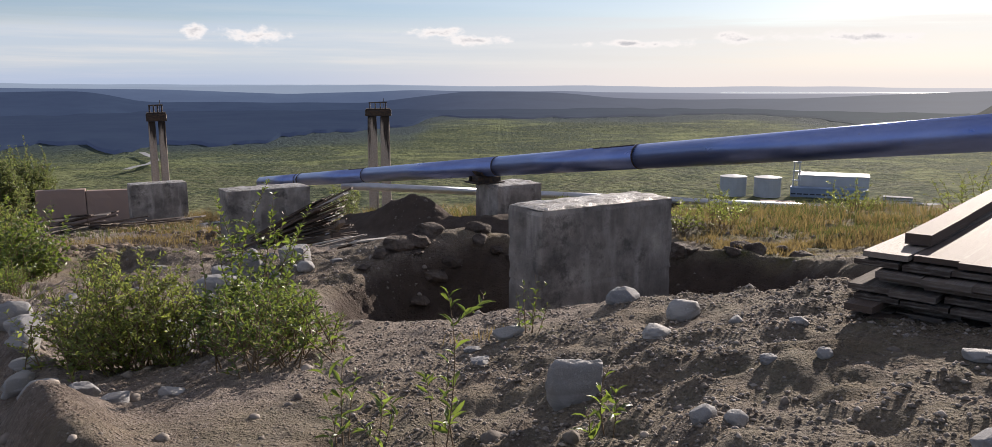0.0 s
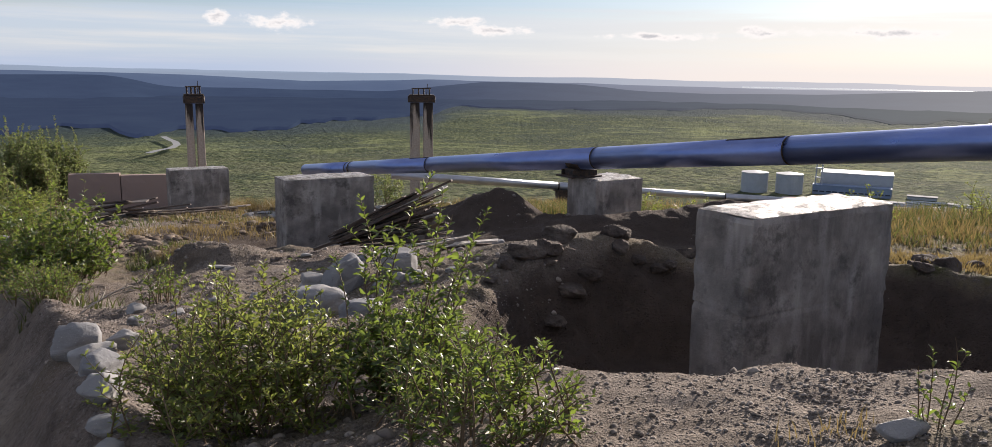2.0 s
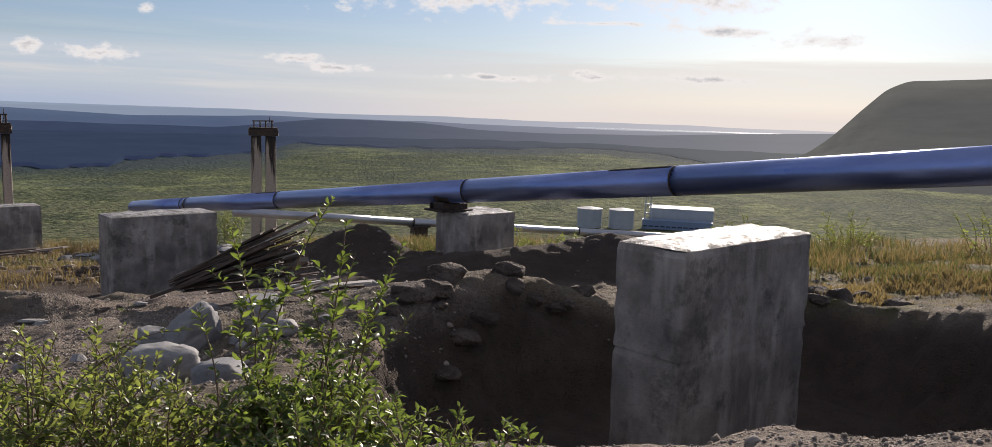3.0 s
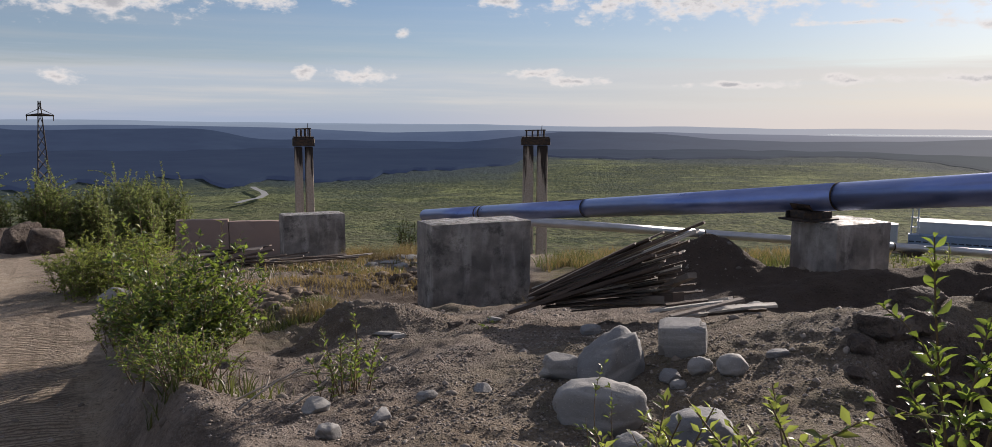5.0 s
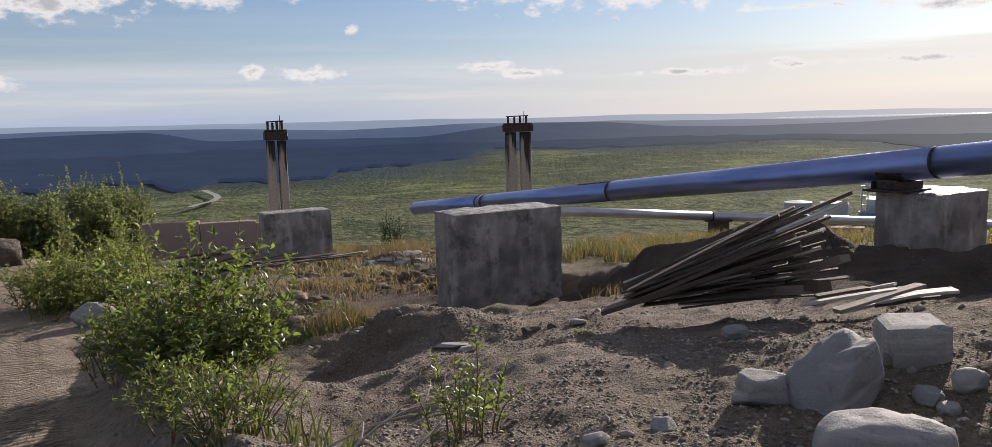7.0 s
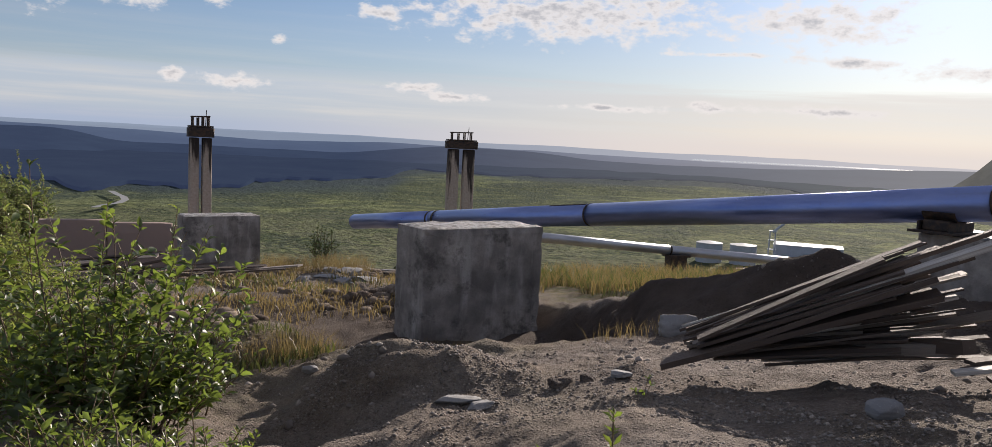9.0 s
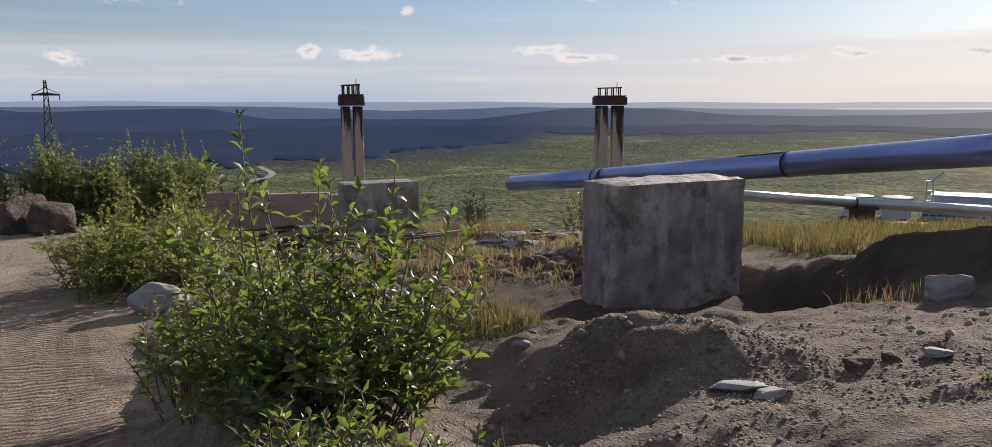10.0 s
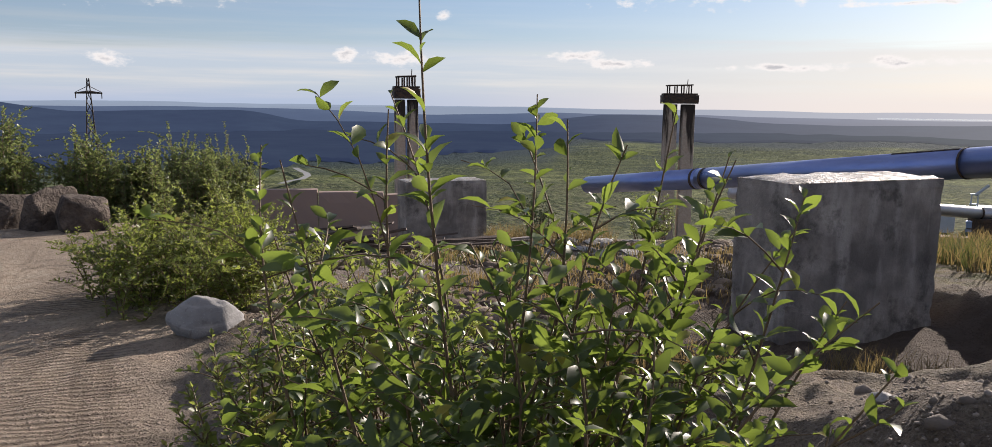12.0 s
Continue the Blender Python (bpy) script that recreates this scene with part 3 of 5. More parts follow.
def build_ground():
    gx, gy = spaced(-10.6, 3.6, 0.036, 4900, 1.06), spaced(2.0, 16.4, 0.036, 4900, 1.06)
    X, Y = np.meshgrid(gx, gy)
    Z = terrain(X, Y)
    me = grid_mesh("ground", X, Y, Z)
    s, u = along(X, Y)
    a, b = pits(X, Y)
    n1 = fbm(X, Y, 3.0, 61, 3)
    r = np.hypot(X, Y)
    forest = sstep(38, 60, r)
    road = (1 - sstep(-0.1, 0.45, u + 0.3 * fbm(X, Y, 0.8, 7, 2))) * sstep(-8, -6, u) * (1 - sstep(26, 32, s))
    # dug earth, spread as painted shade over pit walls and dark bank faces too
    raw_shaded = np.maximum(sstep(0.02, 0.25, a), 0.85 * sstep(0.08, 0.5, b))
    raw_shaded = np.maximum(raw_shaded, 0.95 * sstep(0.35, 0.7, np.maximum(bell(X, Y, -1.6, 15.3, 2.6, 1.15, -16), 1.3 * bank(X, Y, (-4.0, 17.0), (-1.3, 15.3), 1, 1, 0.8, 0.8)) + 0.3 * n1))
    raw_shaded = np.maximum(raw_shaded, 0.95 * sstep(0.35, 0.7, np.maximum(bell(X, Y, 1.7, 13.1, 1.8, 1.0), bell(X, Y, -0.6, 12.9, 1.7, 0.8)) + 0.3 * n1))
    raw_shaded = np.maximum(raw_shaded, 0.9 * sstep(0.3, 0.6, bell(X, Y, -4.2, 16.4, 1.1, 0.9) + 0.2 * n1))
    raw_shaded = np.maximum(raw_shaded, 0.9 * sstep(0.35, 0.7, bell(X, Y, -6.4, 17.4, 1.2, 0.9) + 0.3 * n1))
    tread = road * np.maximum(np.exp(-((u + 0.50) / 0.46) ** 4), np.exp(-((u + 2.55) / 0.40) ** 4)) * sstep(-0.3, 0.05, fbm(X, Y, 1.5, 95, 2))
    grass = sstep(0.0, 0.3, n1 + 0.02) * 0.35
    grass = np.maximum(grass, sstep(9.9, 10.4, Y + 0.5 * n1) * sstep(2.2, 3.0, X) * 1.0)
    grass = np.maximum(grass, sstep(17.4, 18.6, Y + n1) * sstep(-4.2, -3.4, X))
    grass = np.maximum(grass, sstep(20, 23, Y + 2 * n1) * (0.25 + 0.55 * sstep(-5, -1, X)))
    grass = np.maximum(grass, 0.9 * bell(X, Y, -7.1, 15.6, 1.3, 1.6))
    grass = grass * (1 - raw_shaded) * (1 - road)
    az = np.degrees(np.arctan2(X, Y))
    # beyond this ragged edge the plain carries its painted cloud shadow
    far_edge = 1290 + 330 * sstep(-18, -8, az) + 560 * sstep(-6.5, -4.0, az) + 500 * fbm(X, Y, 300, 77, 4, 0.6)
    cloud_shade = sstep(-420, 160, r - far_edge)
    for key, val in (("forest", forest), ("road", road), ("raw_shaded", raw_shaded), ("grass", grass), ("cloud_shade", cloud_shade), ("tread", tread), ("packed", hard_pan(X, Y)), ("scrub", 1 - sstep(500, 1500, r))):
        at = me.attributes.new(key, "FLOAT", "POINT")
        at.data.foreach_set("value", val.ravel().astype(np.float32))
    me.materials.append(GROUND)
    tagged(new("ground", me), "stony grey-brown earth falling to a green wooded plain", "ground", kind="structure")


build_ground()


# ---- makers ----
def part(name, bm, mat, parent=None, label="", smooth=False):
    me = bpy.data.meshes.new(name)
    bm.to_mesh(me)
    bm.free()
    if smooth:
        for f in me.polygons:
            f.use_smooth = True
    me.materials.append(mat)
    ob = new(name, me)
    ob.parent = parent
    if label:
        ob["label"] = label
    return ob


def shared(name, me, m, parent=None):
    ob = new(name, me)
    ob.parent = parent
    ob.matrix_basis = m
    return ob


def thing(name, m, label, category, group="", kind=""):
    e = new(name)
    e.matrix_basis = m
    e.empty_display_size = 0.2
    return tagged(e, label, category, group, kind)


def box(bm, x0, x1, y0, y1, z0, z1, bevel=0.0, m=None):
    r = bmesh.ops.create_cube(bm, size=1)
    vs = r["verts"]
    for v in vs:
        v.co = Vector((x0 + (v.co.x + 0.5) * (x1 - x0), y0 + (v.co.y + 0.5) * (y1 - y0), z0 + (v.co.z + 0.5) * (z1 - z0)))
        if m:
            v.co = m @ v.co
    if bevel:
        es = list({e for v in vs for e in v.link_edges})
        bmesh.ops.bevel(bm, geom=es, offset=bevel, segments=2, profile=0.6, affect="EDGES")
    return bm


def rod(bm, a, b, r0, r1=None, sides=8, caps=True):
    a, b = Vector(a), Vector(b)
    m = Matrix.Translation((a + b) / 2) @ (b - a).to_track_quat("Z", "Y").to_matrix().to_4x4()
    bmesh.ops.create_cone(bm, cap_ends=caps, segments=sides, radius1=r0, radius2=r0 if r1 is None else r1, depth=(b - a).length, matrix=m)
    return bm


def worn_box(bm, sx, sy, sz, cuts, wob, seed, z0=0.0):
    """A cast block: sides finely divided, slightly out of true, edges chipped."""
    box(bm, -sx / 2, sx / 2, -sy / 2, sy / 2, z0, z0 + sz)
    bmesh.ops.subdivide_edges(bm, edges=bm.edges[:], cuts=cuts, use_grid_fill=True)
    for v in bm.verts:
        c = v.co
        on = (abs(abs(c.x) - sx / 2) < 1e-4) + (abs(abs(c.y) - sy / 2) < 1e-4) + (abs(c.z - z0 - sz) < 1e-4)
        k = noise.noise(c * 2.2 + Vector((seed, seed * 2, 0))) * wob
        k2 = noise.noise(c * 9 + Vector((seed, 0, seed))) * wob * 0.6
        v.co.x += math.copysign(k + k2, c.x) if abs(abs(c.x) - sx / 2) < 1e-4 else 0
        v.co.y += math.copysign(k - k2, c.y) if abs(abs(c.y) - sy / 2) < 1e-4 else 0
        if on >= 2:
            chip = max(0.0, noise.noise(c * 6 + Vector((0, seed, 3))) - 0.05) * wob * 4 + 0.008
            v.co.x -= math.copysign(chip, c.x) if abs(abs(c.x) - sx / 2) < 0.05 else 0
            v.co.y -= math.copysign(chip, c.y) if abs(abs(c.y) - sy / 2) < 0.05 else 0
            if abs(c.z - z0 - sz) < 1e-3:
                v.co.z -= chip * 0.8
    return bm


# ---- concrete footings of the pipeline ----
ACROSS = math.degrees(math.atan2(0.54, 0.84))   # the long sides stand across the pipe


def footing(cx, cy, top, base, sx, sy, label, seed, lift=0.45):
    """sx across the pipe, sy along it; base: depth of its foot; cast in two lifts with a cold joint."""
    h = top - base
    t = thing("concrete_footing", pose(cx, cy, base, 0, 0, ACROSS), label, "concrete block", "concrete pipe footings")
    low = h * lift
    part("lower_lift", worn_box(bmesh.new(), sx - 0.004, sy - 0.004, low + 0.04, 12, 0.008, seed), CONCRETE, t)
    part("upper_lift", worn_box(bmesh.new(), sx, sy, h - low, 12, 0.008, seed + 4, low), CONCRETE, t)
    bm = bmesh.new()
    bmesh.ops.create_grid(bm, x_segments=26, y_segments=16, size=0.5)
    for v in bm.verts:
        edge = max(abs(v.co.x), abs(v.co.y)) > 0.49
        v.co.x *= sx - 0.03
        v.co.y *= sy - 0.03
        v.co.z = h - 0.004 if edge else h + 0.012 + 0.018 * max(-0.3, noise.noise(v.co * 5 + Vector((seed, 1, 2)))) + 0.010 * noise.noise(v.co * 19)
    part("mortar_top", bm, CRUST, t, "rough pale mortar skin on its top", True)
    return t


footing(0.97, 8.62, 0.376, -1.5, 1.63, 0.55, "square-edged grey concrete footing standing free in a pit", 1.0, 0.62)
footing(0.23, 15.61, -0.29, -1.45, 0.96, 0.76, "low grey concrete footing carrying the pipe's saddle", 2.0)
footing(-4.89, 17.80, -0.645, -2.15, 1.75, 0.70, "wide stained concrete footing beside the pipe", 3.0, 0.30)
footing(-10.35, 25.4, -1.46, -2.9, 1.62, 0.62, "weathered concrete footing on lower ground", 4.0, 0.35)


# ---- pipes ----
def pipe_frame(a, b):
    a, b = Vector(a), Vector(b)
    return Matrix.Translation(a) @ (b - a).to_track_quat("Z", "Y").to_matrix().to_4x4(), (b - a).length


def tube(bm, z0, z1, r, sides=40, caps=True):
    bmesh.ops.create_cone(bm, cap_ends=caps, segments=sides, radius1=r, radius2=r, depth=z1 - z0, matrix=Matrix.Translation((0, 0, (z0 + z1) / 2)))
    return bm


def ring(bm, z, r, w, d, sides=40):
    """A flat strap round the pipe."""
    vs = []
    for k in range(sides):
        a = 2 * math.pi * k / sides
        vs.append([bm.verts.new((rr * math.cos(a), rr * math.sin(a), zz)) for rr, zz in ((r, z - w / 2), (r + d, z - w / 2), (r + d, z + w / 2), (r, z + w / 2))])
    for k in range(sides):
        p, q = vs[k], vs[(k + 1) % sides]
        for j in range(4):
            bm.faces.new((p[j], q[j], q[(j + 1) % 4], p[(j + 1) % 4]))
    return bm


def big_pipe():
    k1, k3 = Vector((-5.62, 23.90, -1.20)), Vector((2.06, 11.99, 0.51))
    way = (k3 - k1).normalized()
    a, b = k1 - way * 3.75, k1 + way * 34
    m, length = pipe_frame(a, b)
    R = 0.172
    t = thing("clad_pipe", m, "long pipe clad in dull blue-grey sheet metal, sloping", "pipe")
    marks = [0.0, 3.75, 8.50, 14.3, 17.95, 22.8, 28.0, length]
    for z0, z1 in zip(marks, marks[1:]):
        part("pipe_section", tube(bmesh.new(), z0 + 0.004, z1 - 0.004, R), PIPE, t, smooth=True)
    for z, w in ((3.65, 0.06), (3.90, 0.06), (8.50, 0.026), (14.3, 0.022), (17.95, 0.022), (22.8, 0.022), (28.0, 0.022)):
        part("strap", ring(bmesh.new(), z, R - 0.003, w, 0.009), STEEL, t, "dark steel strap")
    for z0, z1 in ((7.55, 8.45), (17.0, 17.9)):
        bm = bmesh.new()
        box(bm, -0.012, 0.012, -R - 0.006, -R + 0.01, z0, z1, 0.002, Matrix.Rotation(radians(200), 4, "Z"))
        part("lap_seam", bm, STEEL, t)
    return t, a, way


PIPE_OB, PIPE_A, PIPE_WAY = big_pipe()


def saddle(x, y, z0, z1):
    t = thing("pipe_saddle", pose(x, y, z0, 0, 0, ACROSS), "dark rusty steel saddle holding up the pipe", "pipe support")
    part("base_plate", box(bmesh.new(), -0.30, 0.30, -0.22, 0.22, 0, 0.025, 0.004), STEEL, t)
    for s in (-1, 1):
        part("web_plate", box(bmesh.new(), -0.24, 0.24, s * 0.15 - 0.01, s * 0.15 + 0.01, 0.025, z1 - z0, 0.003), STEEL, t)
    part("roller_block", box(bmesh.new(), -0.20, 0.20, -0.13, 0.13, 0.025, z1 - z0 + 0.015, 0.02), STEEL, t)
    bm = bmesh.new()
    zc, rows = z1 - z0 + 0.172, []
    for k in range(13):
        a0 = radians(205 + 130 * k / 12)
        rows.append([bm.verts.new((r * math.cos(a0), y, zc + r * math.sin(a0))) for r, y in ((0.176, -0.16), (0.176, 0.16), (0.192, 0.16), (0.192, -0.16))])
    for p, q in zip(rows, rows[1:]):
        for j in range(4):
            bm.faces.new((p[j], p[(j + 1) % 4], q[(j + 1) % 4], q[j]))
    bm.faces.new(rows[0])
    bm.faces.new(rows[-1][::-1])
    part("cradle", bm, STEEL, t)


def on_pipe(y):
    k = (y - PIPE_A.y) / PIPE_WAY.y
    return PIPE_A + PIPE_WAY * k


p = on_pipe(15.5)
saddle(p.x, p.y, -0.275, p.z - 0.167)


def low_pipe():
    a, b = Vector((-4.9, 26.19, -1.65)), Vector((40.0, 39.06, -5.48))
    m, length = pipe_frame(a, b)
    t = thing("bare_pipe", m, "thinner silvery pipe running low over dry grass", "pipe")
    z = 0.0
    for z1 in (5.2, 11.0, 17.0, 25.0, length):
        part("pipe_section", tube(bmesh.new(), z + 0.004, z1 - 0.004, 0.12, 28), SILVER, t, smooth=True)
        part("strap", ring(bmesh.new(), z1, 0.118, 0.04, 0.006, 28), STEEL, t)
        z = z1
    for k in (5.4, 11.6, 17.5, 24.0):
        c = a + (b - a).normalized() * k
        g = zat(c.x, c.y)
        s = thing("pipe_trestle", pose(c.x, c.y, g - 0.1, 0, 0, 16), "short dark steel trestle under the thin pipe", "pipe support", "trestles of the thin pipe")
        hh = max(0.12, c.z - 0.12 - g + 0.1)
        part("post", box(bmesh.new(), -0.22, 0.22, -0.17, 0.17, 0, hh, 0.01), STEEL, s)
        part("shoe", box(bmesh.new(), -0.3, 0.3, -0.2, 0.2, hh - 0.03, hh + 0.03, 0.006), STEEL, s)


low_pipe()


# ---- sooty twin-column towers ----
def tower(x, y, top, base, turn, label, k=1.0):
    t = thing("concrete_tower", pose(x, y, top, 0, 0, turn), label, "tower", "old twin-column towers")
    for s in (-1, 1):
        bm = bmesh.new()
        worn_box(bm, 0.40 * k, 0.42, top - base - 0.5, 8, 0.012, x + s, base - top)
        for v in bm.verts:
            w = 1 + 0.10 * (-v.co.z - 0.4) / (top - base)
            v.co.x, v.co.y = v.co.x * w + s * 0.285 * k, v.co.y * w
        part("column", bm, OLD_CONCRETE, t)
    part("cap_beam", worn_box(bmesh.new(), 1.16 * k, 0.62, 0.28, 6, 0.012, x, -0.48), STEEL, t, "soot-black concrete cap beam")
    bm = bmesh.new()
    box(bm, -0.54 * k, 0.54 * k, -0.28, 0.28, -0.20, -0.15, 0.01)
    part("deck", bm, STEEL, t)
    for px, h in ((-0.36, 0.24), (-0.12, 0.20), (0.10, 0.22), (0.34, 0.26)):
        for py in (-0.2, 0.2):
            part("rail_post", rod(bmesh.new(), (px * k, py, -0.16), (px * k, py, h - 0.12), 0.024), STEEL, t)
    for py in (-0.2, 0.2):
        part("handrail", rod(bmesh.new(), (-0.42 * k, py, 0.10), (0.40 * k, py, 0.12), 0.02), STEEL, t)
    part("lightning_rod", rod(bmesh.new(), (0.22 * k, 0.0, -0.16), (0.26 * k, 0.0, 0.30), 0.012), STEEL, t)


tower(-5.35, 37.7, 0.55, -4.6, 8, "twin concrete columns under a soot-black cap")
tower(-12.85, 31.7, 0.60, -4.4, 24, "narrow twin concrete columns streaked black with soot below the cap", 0.62)


# ---- distance: hill, ridges, lake ----
def ridge(name, label, mat, radius, tops, az0, az1, base, seed, amp, thick=260):
    """A long wooded ridge: crest heights in degrees over the eye at given bearings, smoothed between them."""
    n = 260
    az = np.linspace(az0, az1, n)
    el = np.interp(az, [a for a, _ in tops], [e for _, e in tops])
    k = np.exp(-np.linspace(-2, 2, 9) ** 2)
    el = np.convolve(np.pad(el, 4, mode="edge"), k / k.sum(), mode="valid")
    el = el + amp * fbm(az * 1.0, az * 0, 7, seed, 5)
    rows = []
    for f, rr in ((0.0, -thick * 2.2), (0.35, -thick * 1.2), (0.72, -thick * 0.5), (1.0, 0), (0.7, thick * 0.5), (0.0, thick)):
        R = radius + rr
        z = base + (radius * np.tan(np.radians(el)) - base) * f
        rows.append(np.stack([R * np.sin(np.radians(az)), R * np.cos(np.radians(az)), z], 1))
    P = np.array(rows)
    me = grid_mesh(name, P[:, :, 0], P[:, :, 1], P[:, :, 2])
    me.materials.append(mat)
    tagged(new(name, me), label, "hills", kind="structure")


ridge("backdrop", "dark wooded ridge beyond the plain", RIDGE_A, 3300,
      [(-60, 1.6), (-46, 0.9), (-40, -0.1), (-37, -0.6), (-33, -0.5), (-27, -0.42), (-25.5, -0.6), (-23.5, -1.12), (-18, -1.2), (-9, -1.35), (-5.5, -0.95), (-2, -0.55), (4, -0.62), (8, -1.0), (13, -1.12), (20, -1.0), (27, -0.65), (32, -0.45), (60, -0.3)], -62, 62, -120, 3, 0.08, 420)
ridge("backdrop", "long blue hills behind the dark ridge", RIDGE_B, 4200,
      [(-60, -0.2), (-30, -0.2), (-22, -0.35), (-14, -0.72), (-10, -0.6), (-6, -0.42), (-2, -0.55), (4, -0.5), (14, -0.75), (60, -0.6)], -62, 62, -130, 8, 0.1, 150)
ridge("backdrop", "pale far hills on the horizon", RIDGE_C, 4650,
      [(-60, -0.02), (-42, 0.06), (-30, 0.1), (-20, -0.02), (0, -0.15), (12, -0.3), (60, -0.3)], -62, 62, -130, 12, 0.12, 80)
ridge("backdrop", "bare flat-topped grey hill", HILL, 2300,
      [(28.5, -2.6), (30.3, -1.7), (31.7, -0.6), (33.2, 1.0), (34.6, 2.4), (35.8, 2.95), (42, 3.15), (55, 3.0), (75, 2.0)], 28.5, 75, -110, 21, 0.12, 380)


def lake():
    bm = bmesh.new()
    pts = []
    for k in range(41):
        a = radians(15 + 16.5 * k / 40)
        pts.append((a, 3590 + 25 * math.sin(k * 0.9) + 20 * math.sin(k * 0.37)))
    near = [bm.verts.new((r * math.sin(a), r * math.cos(a), -41.0)) for a, r in pts]
    far = [bm.verts.new(((r + 420) * math.sin(a), (r + 420) * math.cos(a), -41.0)) for a, r in pts]
    for k in range(40):
        bm.faces.new((near[k], near[k + 1], far[k + 1], far[k]))
    tagged(part("water", bm, WATER), "bright strip of far lake under the horizon", "lake", kind="structure")


lake()


def valley_road():
    bm = bmesh.new()
    a = np.radians(np.array([-24.6, -24.0, -23.2, -22.8, -22.9, -23.3, -23.6]))
    rr = np.array([960, 985, 1010, 1060, 1130, 1190, 1240.0])
    prev = None
    for k, (aa, r) in enumerate(zip(a, rr)):
        x, y = r * math.sin(aa), r * math.cos(aa)
        z = zat(x, y) + 6.0
        row = [bm.verts.new((x - 4, y, z)), bm.verts.new((x + 4, y + 3, z))]
        if prev:
            bm.faces.new((prev[0], prev[1], row[1], row[0]))
        prev = row
    tagged(part("road", bm, ROAD_GREY), "grey bend of gravel road in the far forest", "road", kind="structure")


valley_road()


# ---- meshes from arrays ----
def mesh_from(name, v, f, mat, smooth=False):
    """v: points, f: faces of one size."""
    me = bpy.data.meshes.new(name)
    v, f = np.asarray(v, float), np.asarray(f, int)
    k = f.shape[1]
    me.vertices.add(len(v))
    me.vertices.foreach_set("co", v.ravel())
    me.loops.add(f.size)
    me.loops.foreach_set("vertex_index", f.ravel())
    me.polygons.add(len(f))
    me.polygons.foreach_set("loop_start", np.arange(0, f.size, k))
    if smooth:
        me.polygons.foreach_set("use_smooth", np.ones(len(f), bool))
    me.update(calc_edges=True)
    me.materials.append(mat)
    return me


def stamped(tv, tf, places, scales, turns):
    """Many copies of a small shape in one array: places (n,3), scales (n,3), turns: spin about z."""
    n, k = len(places), len(tv)
    c, s = np.cos(turns)[:, None], np.sin(turns)[:, None]
    p = tv[None] * scales[:, None, :]
    v = np.stack([p[..., 0] * c - p[..., 1] * s, p[..., 0] * s + p[..., 1] * c, p[..., 2]], -1) + places[:, None, :]
    f = (tf[None] + (np.arange(n) * k)[:, None, None]).reshape(-1, tf.shape[1])
    return v.reshape(-1, 3), f


def ball(sub, seed, wob):
    bm = bmesh.new()
    bmesh.ops.create_icosphere(bm, subdivisions=sub, radius=1)
    for v in bm.verts:
        v.co *= 1 + wob * noise.noise(v.co * 1.7 + Vector((seed * 3.1, seed, 0)))
    v = np.array([v.co[:] for v in bm.verts])
    f = np.array([[w.index for w in p.verts] for p in bm.faces])
    bm.free()
    return v, f


def far_woods():
    rng = np.random.default_rng(5)
    leaf_v, leaf_f = ball(1, 2.0, 0.8)
    spr_v = np.array([(math.cos(a) * 0.8, math.sin(a) * 0.8, -1.0) for a in np.linspace(0, 2 * math.pi, 6)[:-1]] + [(0, 0, 1.3)])
    spr_f = np.array([(i, (i + 1) % 5, 5) for i in range(5)])
    n = 29000
    az = np.radians(rng.uniform(-44, 50, n))
    r = 70 * (620 / 70) ** rng.uniform(0, 1, n) ** 0.6
    x, y = r * np.sin(az), r * np.cos(az)
    keep = fbm(x, y, 160, 200, 3) > -0.22
    d = np.degrees(az)
    keep &= ~((d > 13.5) & (d < 29) & (r > 560) & (r < 900))
    keep &= ~((d > 2) & (r < 95))
    keep &= r < 240 + 380 * rng.uniform(0, 1, n)
    x, y, r = x[keep], y[keep], r[keep]
    z = terrain(x, y)
    h = (0.35 + 1.1 * rng.uniform(0, 1, len(x)) ** 2) * np.clip(1.0 + r / 180, 1.2, 4.4)
    broad = rng.uniform(0, 1, len(x)) < 0.95
    vs = []
    for sel, tv, tf, mat, name, lab, wide in ((broad, leaf_v, leaf_f, LEAF_FAR, "birch_woods", "dense green birch scrub covering the plain", 0.95), (~broad, spr_v, spr_f, LEAF_SPRUCE, "spruce_woods", "scattered dark spruces in the birch scrub", 0.30)):
        P = np.stack([x[sel], y[sel], z[sel] + h[sel] * 0.30], 1)
        S = np.stack([h[sel] * wide * rng.uniform(0.5, 1.7, sel.sum()), h[sel] * wide * rng.uniform(0.5, 1.7, sel.sum()), h[sel] * 0.5], 1)
        v, f = stamped(tv, tf, P, S, rng.uniform(0, 6.28, sel.sum()))
        tagged(new(name, mesh_from(name, v, f, mat)), lab, "forest", kind="stuff")


LEAF_SPRUCE = leaf_material("spruce_needles", (0.012, 0.026, 0.014), (0.030, 0.050, 0.024), (0.03, 0.05, 0.02), (0.04, 0.06, 0.03))
far_woods()


